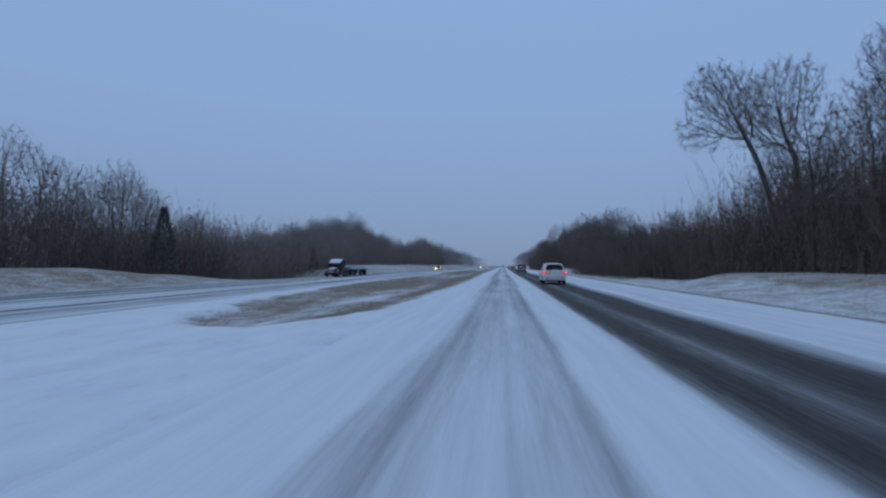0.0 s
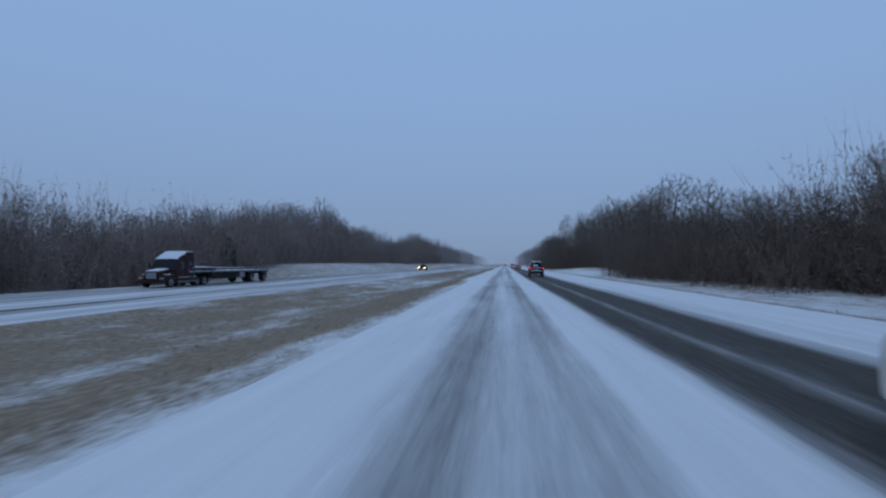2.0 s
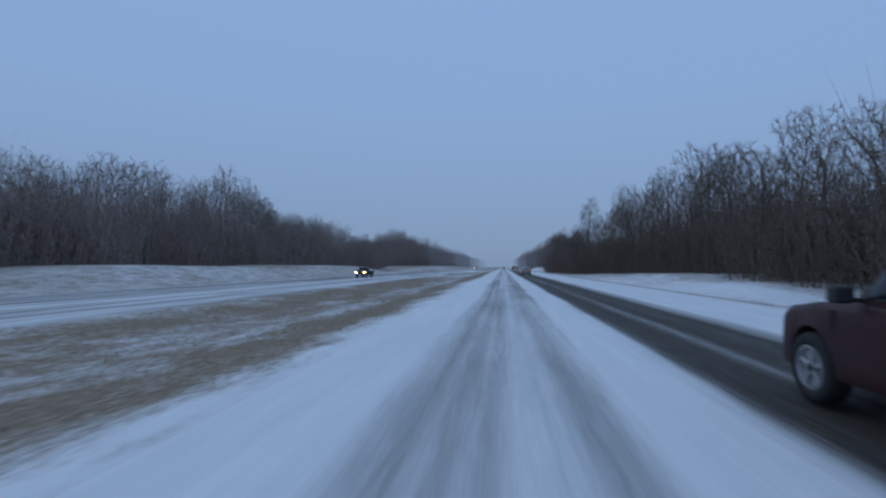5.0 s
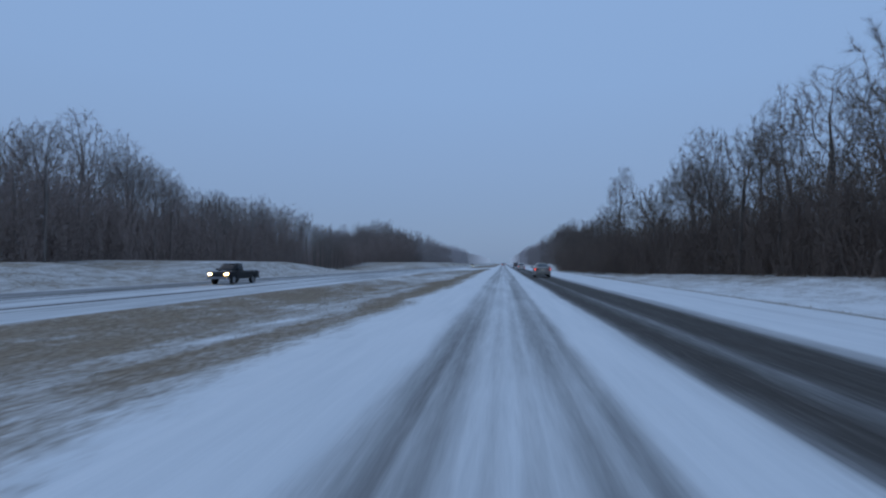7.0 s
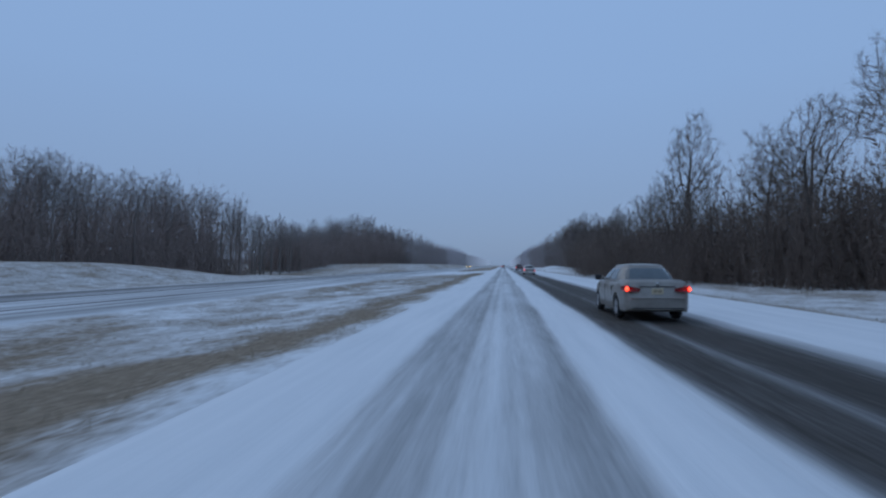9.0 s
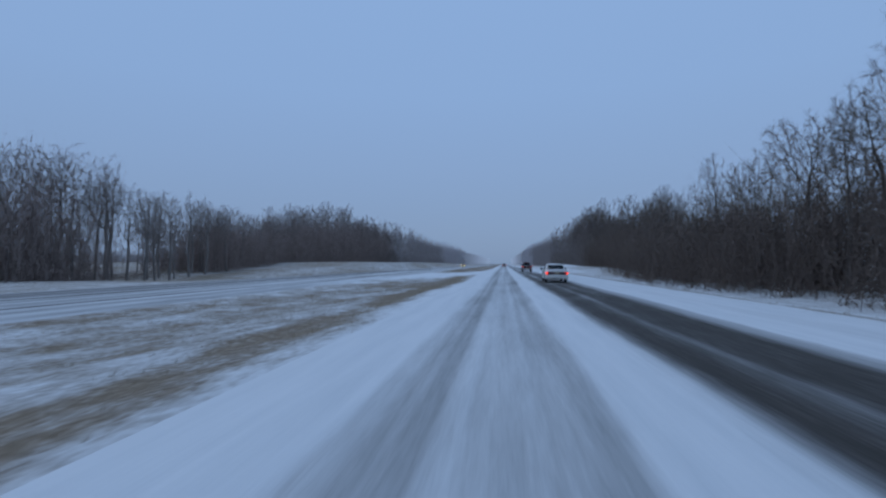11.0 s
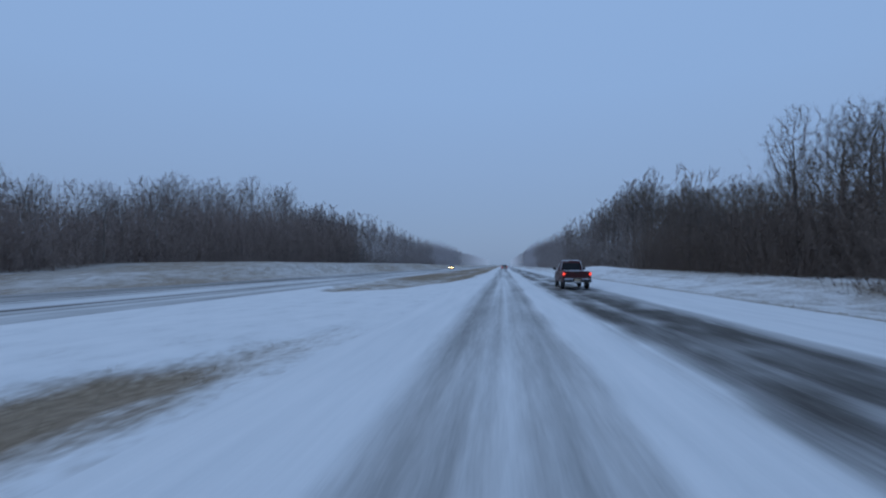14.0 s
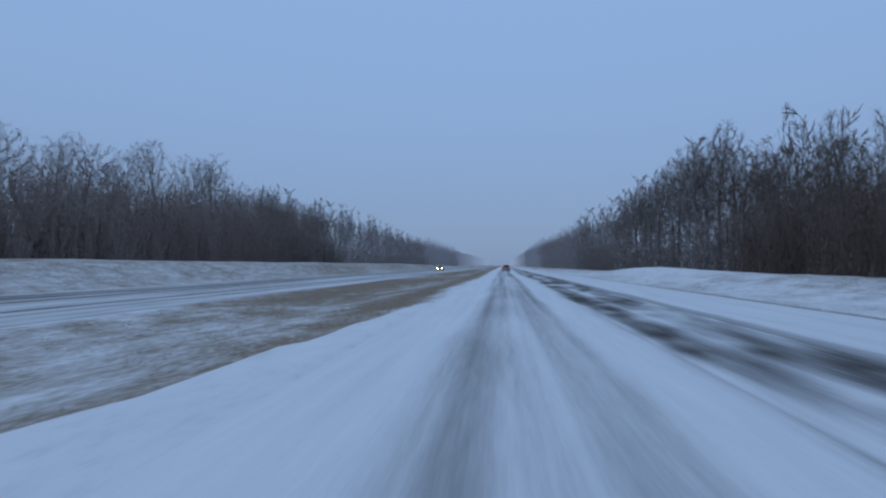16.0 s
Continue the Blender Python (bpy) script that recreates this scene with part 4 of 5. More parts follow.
def drop_lamps(car, points, material, bulb_at):
    """Lamps of a free outline that bends round the corner of the body, with a round bulb behind the lens."""
    for s in (-1, 1):
        bm = bmesh.new()
        hi = [bm.verts.new((s * x, y, z)) for x, y, z in points]
        lo = [bm.verts.new((s * (x - 0.05), y + 0.06, z)) for x, y, z in points]
        mid = sum((v.co for v in hi), Vector()) / len(hi)
        top_v, low_v = bm.verts.new(mid + Vector((s * 0.03, -0.03, 0))), bm.verts.new(mid + Vector((-s * 0.08, 0.08, 0)))
        for i in range(len(hi)):
            j = (i + 1) % len(hi)
            bm.faces.new((hi[i], hi[j], top_v))
            bm.faces.new((lo[j], lo[i], low_v))
            bm.faces.new((hi[j], hi[i], lo[i], lo[j]))
        lamp = part("tail_lamp", bm, material, car, "glowing red tail lamp")
        x, y, z, r = bulb_at
        b = part("bulb", lathe_bm([(0, r), (0.02, r * 0.9), (0.035, r * 0.5), (0.04, 0.005)], 16), M_bulb, lamp)
        b.matrix_basis = pose(s * x, y, z, 0, 0, -90 + s * 35)


def number_plate(car, y, z, w=0.30, h=0.15, tilt=0.0):
    p = part("number_plate", box_bm(-w / 2, w / 2, y - 0.012, y + 0.02, z - h / 2, z + h / 2, 0.006, 1), M_plate, car, "cream number plate with plain bars")
    for k in range(2):
        part("plate_bar", box_bm(-w * 0.36 + k * w * 0.39, -w * 0.04 + k * w * 0.39, y - 0.016, y - 0.011, z - h * 0.2, z + h * 0.22), M_bars, p)


def mirrors(car, w, y, z, paint):
    for s in (-1, 1):
        m = part("door_mirror", box_bm(s * (w + 0.05), s * (w + 0.24), y - 0.06, y + 0.09, z, z + 0.16, 0.035, 3), paint, car)
        part("mirror_arm", box_bm(s * (w - 0.08), s * (w + 0.09), y, y + 0.05, z + 0.01, z + 0.05, 0.01, 1), M_trim, m)


def handles(car, w, spots, paint):
    for y, z in spots:
        for s in (-1, 1):
            part("door_handle", box_bm(s * (w - 0.02), s * (w + 0.025), y - 0.09, y + 0.09, z - 0.016, z + 0.016, 0.01, 2), paint, car)


def door_seams(car, w, ys, z0, z1):
    for y in ys:
        for s in (-1, 1):
            part("door_seam", box_bm(s * (w - 0.02), s * (w + 0.0015), y - 0.005, y + 0.005, z0, z1), M_trim, car)


def white_suv():
    L, W, r, axles = 4.80, 1.90, 0.365, (0.98, 3.755)
    c = new("estate_car")
    top = ((0, 0.62), (0.05, 0.66), (0.07, 0.74), (0.09, 0.98), (0.30, 1.03), (3.5, 1.04), (3.75, 1.02), (4.4, 0.90), (4.70, 0.76), (4.8, 0.62))
    low = ((0, 0.34), (0.2, 0.27), (4.5, 0.24), (4.8, 0.32))
    w = W / 2
    smooth_by_angle(part("body", body_bm(L, W, top, low, axles, r), M_white, c))
    cabin(c, M_white, (0.16, 3.62), (0.62, 2.62), 1.0, 1.58, 0.89, 0.70, M_glass, ((0.22, 0.55), (0.575, 0.91)), rear_box=(0.10, 0.90, 0.10, 0.88))
    part("spoiler", side_bm(((0.40, 1.525), (0.58, 1.56), (0.85, 1.59), (0.85, 1.56), (0.58, 1.53), (0.41, 1.50)), -0.56, 0.56, 0.012), M_white, c)
    snow_cap(c, -0.30, 0.34, 0.15, 0.27, 1.07, 0.05, 6)
    part("rear_wiper", box_bm(-0.02, 0.42, 0.185, 0.205, 1.075, 1.10, 0.006, 1), M_trim, c)
    part("bumper_strip", box_bm(-0.66, 0.66, 0.004, 0.05, 0.30, 0.345, 0.01, 2), M_trim, c, "black strip under the rear bumper")
    part("bumper_crease", box_bm(-0.70, 0.70, -0.010, 0.06, 0.60, 0.625, 0.010, 2), M_white, c)
    for s in (-1, 1):
        part("reflector", box_bm(s * 0.52, s * 0.72, -0.004, 0.05, 0.44, 0.465, 0.004, 1), M_dim, c)
    drop_lamps(c, ((w + 0.012, 0.52, 0.90), (w * 0.99, 0.17, 1.02), (w * 0.90, 0.06, 0.98), (w * 0.66, 0.035, 0.86), (w * 0.66, 0.03, 0.825), (w * 0.90, 0.03, 0.815), (w * 0.985, 0.11, 0.82), (w + 0.012, 0.48, 0.84)), M_tail, (w * 0.90, 0.035, 0.89, 0.036))
    part("tailgate_handle", box_bm(-0.30, 0.30, 0.062, 0.12, 0.885, 0.905, 0.006, 2), M_white, c)
    part("emblem", lathe_bm([(-0.05, 0.01), (0.0, 0.055), (0.012, 0.05)], 16), M_rim, c).matrix_basis = pose(0, 0.075, 0.86, 0, 0, 90)
    part("number_plate", box_bm(-0.15, 0.15, 0.045, 0.10, 0.70, 0.83, 0.006, 1), M_snow, c, "number plate caked with snow")
    mirrors(c, w - 0.06, 3.05, 1.03, M_trim)
    handles(c, w, ((1.45, 0.90), (2.35, 0.90)), M_white)
    door_seams(c, w, (2.45, 3.42), 0.42, 0.90)
    for y in axles:
        for s in (-1, 1):
            wheel(c, s * (w - 0.135), y, r, 0.24, s)
    snow_cap(c, -0.58, 0.58, 0.75, 2.5, 1.585, 0.035, 3)
    snow_cap(c, -0.62, 0.62, 0.10, 0.30, 1.015, 0.05, 5)
    return tagged(c, "white estate car with lit tail lamps and snow on its roof", "car")


def maroon_suv():
    L, W, r, axles = 4.55, 1.82, 0.37, (0.85, 3.55)
    c = new("off_road_car")
    top = ((0, 0.60), (0.04, 0.66), (0.08, 0.70), (0.10, 1.05), (0.3, 1.08), (3.2, 1.08), (3.35, 1.06), (4.2, 0.98), (4.45, 0.88), (4.55, 0.70))
    low = ((0, 0.42), (0.2, 0.34), (4.3, 0.32), (4.55, 0.42))
    w = W / 2
    smooth_by_angle(part("body", body_bm(L, W, top, low, axles, r), M_maroon, c))
    cabin(c, M_maroon, (0.13, 3.30), (0.42, 2.55), 1.04, 1.70, 0.84, 0.66, M_glass, ((0.08, 0.31), (0.335, 0.58), (0.605, 0.90)))
    bump = part("bumper", box_bm(-0.80, 0.80, -0.07, 0.12, 0.46, 0.66, 0.035, 3), M_trim, c, "dark bumper topped with snow")
    snow_cap(c, -0.79, 0.79, -0.075, 0.09, 0.665, 0.085, 8)
    snow_cap(c, -0.50, 0.42, 0.075, 0.13, 0.925, 0.07, 11)
    snow_cap(c, -0.40, 0.10, 0.17, 0.26, 1.25, 0.05, 12, tilt=0.12)
    snow_cap(c, -0.64, 0.64, 0.42, 2.45, 1.725, 0.075, 9)
    snow_cap(c, -0.62, 0.62, 0.02, 0.16, 1.06, 0.05, 10)
    tail_lamps(c, w, 0.075, 0.90, 1.07, 0.72, 0.16)
    part("tailgate_trim", box_bm(-0.40, 0.40, 0.055, 0.11, 0.96, 1.02, 0.008, 1), M_trim, c)
    part("tailgate", box_bm(-0.66, 0.66, 0.066, 0.12, 0.70, 0.93, 0.015, 2), M_maroon, c)
    number_plate(c, 0.058, 0.83)
    part("rear_wiper", box_bm(-0.25, 0.15, 0.145, 0.165, 1.13, 1.15, 0.006, 1), M_trim, c)
    for s in (-1, 1):
        part("roof_rail", tube_bm([(s * 0.62, 0.6, 1.73), (s * 0.62, 0.7, 1.79), (s * 0.62, 2.2, 1.79), (s * 0.62, 2.35, 1.73)], 0.016), M_trim, c)
        for y in axles:
            wheel(c, s * (w - 0.13), y, r, 0.24, s)
    mirrors(c, w - 0.05, 2.85, 1.08, M_trim)
    handles(c, w, ((1.25, 0.98), (2.2, 0.98)), M_trim)
    door_seams(c, w, (1.35, 2.30, 3.15), 0.50, 1.0)
    return tagged(c, "dark maroon off-road car with snow on bumper and roof", "car")


def silver_saloon():
    L, W, r, axles = 4.54, 1.76, 0.315, (0.98, 3.58)
    c = new("saloon_car")
    top = ((0, 0.58), (0.05, 0.64), (0.075, 0.70), (0.09, 0.95), (0.16, 1.02), (0.75, 1.04), (1.2, 0.98), (3.3, 0.98), (3.5, 0.97), (4.2, 0.84), (4.45, 0.70), (4.54, 0.58))
    low = ((0, 0.30), (0.2, 0.24), (4.3, 0.21), (4.54, 0.28))
    w = W / 2
    smooth_by_angle(part("body", body_bm(L, W, top, low, axles, r), M_silver, c))
    cabin(c, M_silver, (0.62, 3.42), (1.18, 2.50), 0.96, 1.425, 0.80, 0.585, M_clear, ((0.22, 0.48), (0.505, 0.87)))
    drop_lamps(c, ((w + 0.012, 0.34, 0.86), (w * 0.985, 0.15, 0.90), (w * 0.88, 0.055, 0.89), (w * 0.56, 0.04, 0.83), (w * 0.54, 0.035, 0.76), (w * 0.88, 0.035, 0.735), (w * 0.985, 0.11, 0.745), (w + 0.012, 0.30, 0.78)), M_dim, (w * 0.90, 0.030, 0.82, 0.055))
    part("boot_seam", box_bm(-0.46, 0.46, 0.068, 0.1, 0.865, 0.885, 0.005, 1), M_trim, c)
    part("bumper_lip", box_bm(-0.66, 0.66, -0.004, 0.06, 0.325, 0.35, 0.006, 1), M_trim, c)
    part("bumper_crease", box_bm(-0.70, 0.70, -0.012, 0.08, 0.575, 0.60, 0.008, 2), M_silver, c)
    part("emblem", lathe_bm([(-0.05, 0.01), (0.0, 0.05), (0.012, 0.045)], 16), M_rim, c).matrix_basis = pose(0, 0.08, 0.94, 0, 0, 90)
    number_plate(c, 0.06, 0.76)
    mirrors(c, w - 0.06, 2.95, 0.97, M_trim)
    handles(c, w, ((1.45, 0.86), (2.40, 0.86)), M_silver)
    door_seams(c, w, (1.50, 2.42, 3.30), 0.36, 0.88)
    for y in axles:
        for s in (-1, 1):
            wheel(c, s * (w - 0.115), y, r, 0.205, s, 7)
    return tagged(c, "champagne silver saloon car with lit tail lamps on wet asphalt", "car")


def white_saloon():
    L, W, r, axles = 4.95, 1.80, 0.325, (1.18, 3.88)
    c = new("saloon_car")
    top = ((0, 0.50), (0.08, 0.53), (0.10, 0.58), (0.12, 0.85), (0.20, 0.93), (1.0, 0.99), (1.3, 0.96), (3.5, 0.95), (3.7, 0.94), (4.7, 0.82), (4.88, 0.74), (4.95, 0.60))
    low = ((0, 0.32), (0.2, 0.26), (4.7, 0.24), (4.95, 0.32))
    plan = ((0, 0.90), (0.06, 0.955), (0.2, 0.98), (0.9, 1.0), (L - 1.3, 1.0), (L - 0.5, 0.97), (L - 0.1, 0.92), (L, 0.84))
    w = W / 2
    smooth_by_angle(part("body", body_bm(L, W, top, low, axles, r, plan), M_white, c))
    cabin(c, M_white, (0.86, 3.55), (1.42, 2.72), 0.93, 1.395, 0.86, 0.68, M_glass, ((0.27, 0.48), (0.505, 0.90)), rear_box=(0.05, 0.95, 0.06, 0.93))
    part("bumper", box_bm(-0.88, 0.88, -0.06, 0.16, 0.28, 0.54, 0.07, 4), M_white, c)
    part("lamp_sill", box_bm(-0.85, 0.85, 0.072, 0.13, 0.575, 0.625, 0.012, 2), M_steel, c, "dull silver strip below the lamps")
    part("lamp_panel", box_bm(-0.67, 0.67, 0.078, 0.14, 0.637, 0.768, 0.012, 2), M_panel, c, "dark red panel between the tail lamps")
    for s in (-1, 1):
        lamp = part("tail_lamp", box_bm(s * 0.67, s * 0.875, 0.070, 0.22, 0.635, 0.785, 0.015, 2), M_tail, c, "square glowing red tail lamp")
        part("bulb", box_bm(s * 0.76, s * 0.86, 0.064, 0.10, 0.655, 0.765, 0.012, 2), M_bulb, lamp)
        for y in axles:
            wheel(c, s * (w - 0.12), y, r, 0.20, s, 8)
    part("boot_seam", box_bm(-0.72, 0.72, 0.10, 0.13, 0.790, 0.802, 0.003, 1), M_trim, c)
    number_plate(c, 0.066, 0.69)
    mirrors(c, w - 0.06, 3.05, 0.94, M_trim)
    for s in (-1, 1):
        part("rain_visor", side_bm(((1.75, 1.29), (2.70, 1.31), (2.95, 1.20), (2.96, 1.23), (2.74, 1.345), (1.75, 1.325)), s * 0.655, s * 0.70, 0.005), M_trim, c)
    handles(c, w, ((1.55, 0.83), (2.55, 0.83)), M_trim)
    door_seams(c, w, (1.62, 2.58, 3.50), 0.38, 0.86)
    snow_cap(c, -0.56, 0.56, 1.6, 2.65, 1.41, 0.035, 20)
    snow_cap(c, -0.74, 0.74, 0.22, 0.92, 0.955, 0.04, 21)
    return tagged(c, "old white saloon car with square red tail lamps and snow", "car")


def pickup(paint, oncoming, label):
    """A regular-cab pickup with an open bed."""
    L, W, r, axles = 5.0, 1.76, 0.36, (1.12, 4.10)
    c = new("pickup_truck")
    w = W / 2
    top = ((0.10, 1.06), (2.28, 1.06), (2.3, 1.07), (3.7, 1.08), (3.9, 1.07), (4.7, 1.0), (4.93, 0.90), (5.0, 0.72))
    low = ((0, 0.46), (0.3, 0.44), (4.7, 0.40), (5.0, 0.48))
    plan = ((0, 0.965), (0.06, 0.985), (0.4, 1.0), (L - 1.0, 1.0), (L - 0.4, 0.97), (L - 0.1, 0.90), (L, 0.80))
    bm = body_bm(L, W, top, low, axles, r, plan)
    gone = [f for f in bm.faces if f.calc_center_median().z > 1.05 and f.calc_center_median().y < 2.24 and abs(f.calc_center_median().x) < w * 0.84]
    bmesh.ops.delete(bm, geom=gone, context="FACES")
    smooth_by_angle(part("body", bm, paint, c))
    part("bed_floor", box_bm(-w * 0.82, w * 0.82, 0.12, 2.26, 0.60, 0.64), M_snow, c, "snow-covered bed floor")
    for s in (-1, 1):
        part("bed_wall", box_bm(s * w * 0.80, s * w * 0.84, 0.12, 2.26, 0.62, 1.058), paint, c)
    part("bulkhead", box_bm(-w * 0.82, w * 0.82, 2.24, 2.28, 0.60, 1.07), paint, c)
    gate = part("tailgate", box_bm(-w * 0.80, w * 0.80, -0.022, 0.035, 0.62, 1.055, 0.014, 2), paint, c)
    part("tailgate_handle", box_bm(-0.13, 0.13, -0.034, 0.0, 0.93, 1.0, 0.01, 2), M_trim, gate)
    part("tailgate_strip", box_bm(-w * 0.78, w * 0.78, -0.027, 0.0, 0.655, 0.672), M_steel, gate)
    part("tailgate_rim", box_bm(-w * 0.80, w * 0.80, -0.012, 0.03, 1.056, 1.078, 0.006, 1), M_snow, c, "thin line of snow along the tailgate")
    bump = part("bumper", prism_bm([(-0.85, 0.05), (-0.85, -0.06), (-0.76, -0.135), (-0.22, -0.15), (-0.22, 0.05)], 0.42, 0.60, 0.0, 0.02), M_dull, c, "dull step bumper with a crust of snow")
    part("bumper", prism_bm([(0.85, 0.05), (0.85, -0.06), (0.76, -0.135), (0.22, -0.15), (0.22, 0.05)], 0.42, 0.60, 0.0, 0.02), M_dull, c)
    part("bumper_step", box_bm(-0.24, 0.24, -0.18, 0.05, 0.40, 0.46, 0.015, 2), M_steel, c)
    snow_cap(c, -0.80, -0.23, -0.14, -0.02, 0.605, 0.05, 31)
    snow_cap(c, 0.23, 0.80, -0.14, -0.02, 0.605, 0.05, 32)
    snow_cap(c, -0.23, 0.23, -0.178, -0.03, 0.462, 0.04, 33)
    snow_cap(c, -0.66, 0.66, 2.20, 2.30, 1.075, 0.05, 34)
    number_plate(c, -0.14, 0.535)
    part("tow_hitch", box_bm(-0.05, 0.05, -0.16, 0.2, 0.31, 0.40, 0.01, 1), M_trim, c)
    for s in (-1, 1):
        lamp = part("tail_lamp", box_bm(s * w * 0.82, s * (w * 0.965), -0.015, 0.10, 0.78, 1.0, 0.015, 2), M_dim if oncoming else M_tail, c, "upright red tail lamp")
        if not oncoming:
            part("bulb", box_bm(s * w * 0.83, s * w * 0.94, -0.022, 0.02, 0.86, 0.94, 0.018, 3), M_bulb, lamp)
            part("reverse_lamp", box_bm(s * w * 0.82, s * w * 0.95, -0.019, 0.05, 0.765, 0.81, 0.008, 1), M_steel, lamp)
        part("headlamp", box_bm(s * 0.54, s * 0.78, 4.80, 4.975, 0.76, 0.89, 0.03, 2), M_head if oncoming else M_steel, c, "lit headlamp" if oncoming else "")
        part("mud_flap", box_bm(s * (w - 0.24), s * (w - 0.03), 0.66, 0.68, 0.16, 0.50), M_trim, c)
        for y in axles:
            wheel(c, s * (w - 0.13), y, r, 0.235, s, 6)
    part("grille", box_bm(-0.46, 0.46, 4.90, 5.01, 0.68, 0.90, 0.02, 2), M_trim, c)
    part("front_bumper", box_bm(-0.84, 0.84, 4.86, 5.06, 0.44, 0.62, 0.03, 2), M_steel, c)
    cabin(c, paint, (2.30, 3.95), (2.42, 3.25), 1.05, 1.66, 0.80, 0.66, M_glass, ((0.30, 0.88),), rear_box=(0.06, 0.94, 0.10, 0.86))
    for s in (-1, 1):
        part("window_snow", tube_bm([(s * 0.70, 2.315, 1.10), (s * 0.67, 2.355, 1.34), (s * 0.60, 2.425, 1.60)], 0.016, 6), M_snow, c, "rim of snow beside the rear window")
    part("high_brake_lamp", box_bm(-0.12, 0.12, 2.37, 2.44, 1.655, 1.69, 0.01, 1), M_dim, c)
    snow_cap(c, -0.62, 0.62, 2.46, 3.2, 1.685, 0.05, 33)
    snow_cap(c, -0.70, 0.70, 4.0, 4.75, 1.05, 0.03, 34)
    mirrors(c, w - 0.06, 3.42, 1.10, M_trim)
    handles(c, w, ((2.65, 0.95),), M_trim)
    door_seams(c, w, (2.30, 2.50, 3.75), 0.50, 1.0)
    return tagged(c, label, "pickup truck")


def distant_car(paint, oncoming, label):
    """A hatchback, seen only from far off."""
    L, W, r, axles = 4.3, 1.76, 0.32, (0.8, 3.4)
    c = new("hatchback_car")
    top = ((0, 0.60), (0.06, 0.68), (0.10, 0.95), (3.0, 0.98), (3.3, 0.96), (4.0, 0.82), (4.3, 0.60))
    low = ((0, 0.32), (0.3, 0.24), (4.0, 0.22), (4.3, 0.30))
    smooth_by_angle(part("body", body_bm(L, W, top, low, axles, r), paint, c))
    cabin(c, paint, (0.16, 3.2), (0.5, 2.2), 0.95, 1.50, 0.80, 0.60, M_glass, ((0.10, 0.46), (0.5, 0.9)))
    tail_lamps(c, W / 2, 0.075, 0.75, 0.95, 0.55, 0.25, lit=not oncoming, bulb=False)
    for s in (-1, 1):
        part("headlamp", box_bm(s * 0.48, s * 0.78, 4.05, 4.27, 0.62, 0.76, 0.03, 2), M_head if oncoming else M_steel, c)
        for y in axles:
            wheel(c, s * (W / 2 - 0.12), y, r, 0.2, s)
    mirrors(c, W / 2 - 0.06, 2.7, 0.96, M_trim)
    return tagged(c, label, "car")


def road_tractor():
    """The tractor of a lorry: bonnet, cab with sleeper and roof fairing, two rear axles."""
    c = new("lorry_tractor")
    part("chassis", box_bm(-0.45, 0.45, 0.3, 6.6, 0.62, 0.86, 0.02, 1), M_under, c)
    part("bonnet", side_bm(((5.15, 0.95), (6.95, 0.85), (7.02, 1.45), (6.8, 1.62), (5.15, 1.86)), -0.62, 0.62, 0.09), M_maroon, c)
    part("grille", box_bm(-0.46, 0.46, 6.96, 7.05, 0.85, 1.48, 0.03, 2), M_steel, c)
    part("front_bumper", box_bm(-1.2, 1.2, 6.75, 7.2, 0.42, 0.74, 0.06, 2), M_maroon, c)
    part("cab", side_bm(((3.9, 0.85), (5.30, 0.85), (5.30, 1.80), (4.85, 2.75), (3.9, 2.80)), -1.18, 1.18, 0.08), M_maroon, c)
    part("sleeper", side_bm(((2.45, 0.95), (3.92, 0.95), (3.92, 2.9), (2.45, 3.25)), -1.20, 1.20, 0.08), M_maroon, c)
    part("roof_fairing", side_bm(((2.45, 3.20), (2.50, 3.62), (3.4, 3.60), (4.6, 3.02), (4.95, 2.78), (3.9, 2.78)), -1.12, 1.12, 0.10), M_maroon, c)
    part("windscreen", panel_bm(((1.1, 5.26, 1.90), (-1.1, 5.26, 1.90), (-1.1, 4.88, 2.68), (1.1, 4.88, 2.68)), 0.04, 0.96, 0.04, 0.96, 0.03), M_glass, c)
    snow_cap(c, -1.05, 1.05, 2.5, 3.5, 3.62, 0.10, 41)
    snow_cap(c, -1.05, 1.05, 3.4, 4.9, 3.63, 0.10, 44, tilt=-0.78)
    snow_cap(c, -0.58, 0.58, 5.2, 6.9, 1.87, 0.08, 42, tilt=-0.24)
    for s in (-1, 1):
        part("side_window", box_bm(s * 1.175, s * 1.19, 4.15, 4.85, 1.85, 2.55, 0.004, 1), M_clear, c)
        part("sleeper_window", box_bm(s * 1.195, s * 1.21, 2.95, 3.35, 2.2, 2.6, 0.004, 1), M_clear, c)
        part("wing", side_bm(((5.3, 0.75), (5.42, 1.12), (5.75, 1.30), (6.2, 1.28), (6.55, 1.10), (6.95, 0.98), (6.98, 0.75), (6.5, 0.75), (6.42, 0.98), (6.1, 1.10), (5.8, 1.08), (5.55, 0.75)), s * 0.62, s * 1.2, 0.03), M_maroon, c)
        snow_cap(c, s * 0.91 - 0.27, s * 0.91 + 0.27, 5.5, 6.5, 1.27, 0.06, 43)
        part("headlamp", box_bm(s * 0.72, s * 1.1, 6.86, 6.99, 0.80, 0.97, 0.03, 2), M_steel, c)
        tank = part("fuel_tank", lathe_bm([(-0.75, 0.1), (-0.75, 0.30), (0.75, 0.30), (0.75, 0.1)], 20), M_steel, c)
        tank.matrix_basis = pose(s * 0.86, 4.3, 0.62, 0, 0, 90)
        part("side_skirt", box_bm(s * 1.14, s * 1.19, 2.5, 5.25, 0.46, 0.86, 0.02, 1), M_maroon, c)
        part("skirt_strip", box_bm(s * 1.19, s * 1.20, 2.5, 5.25, 0.50, 0.55), M_snow, c)
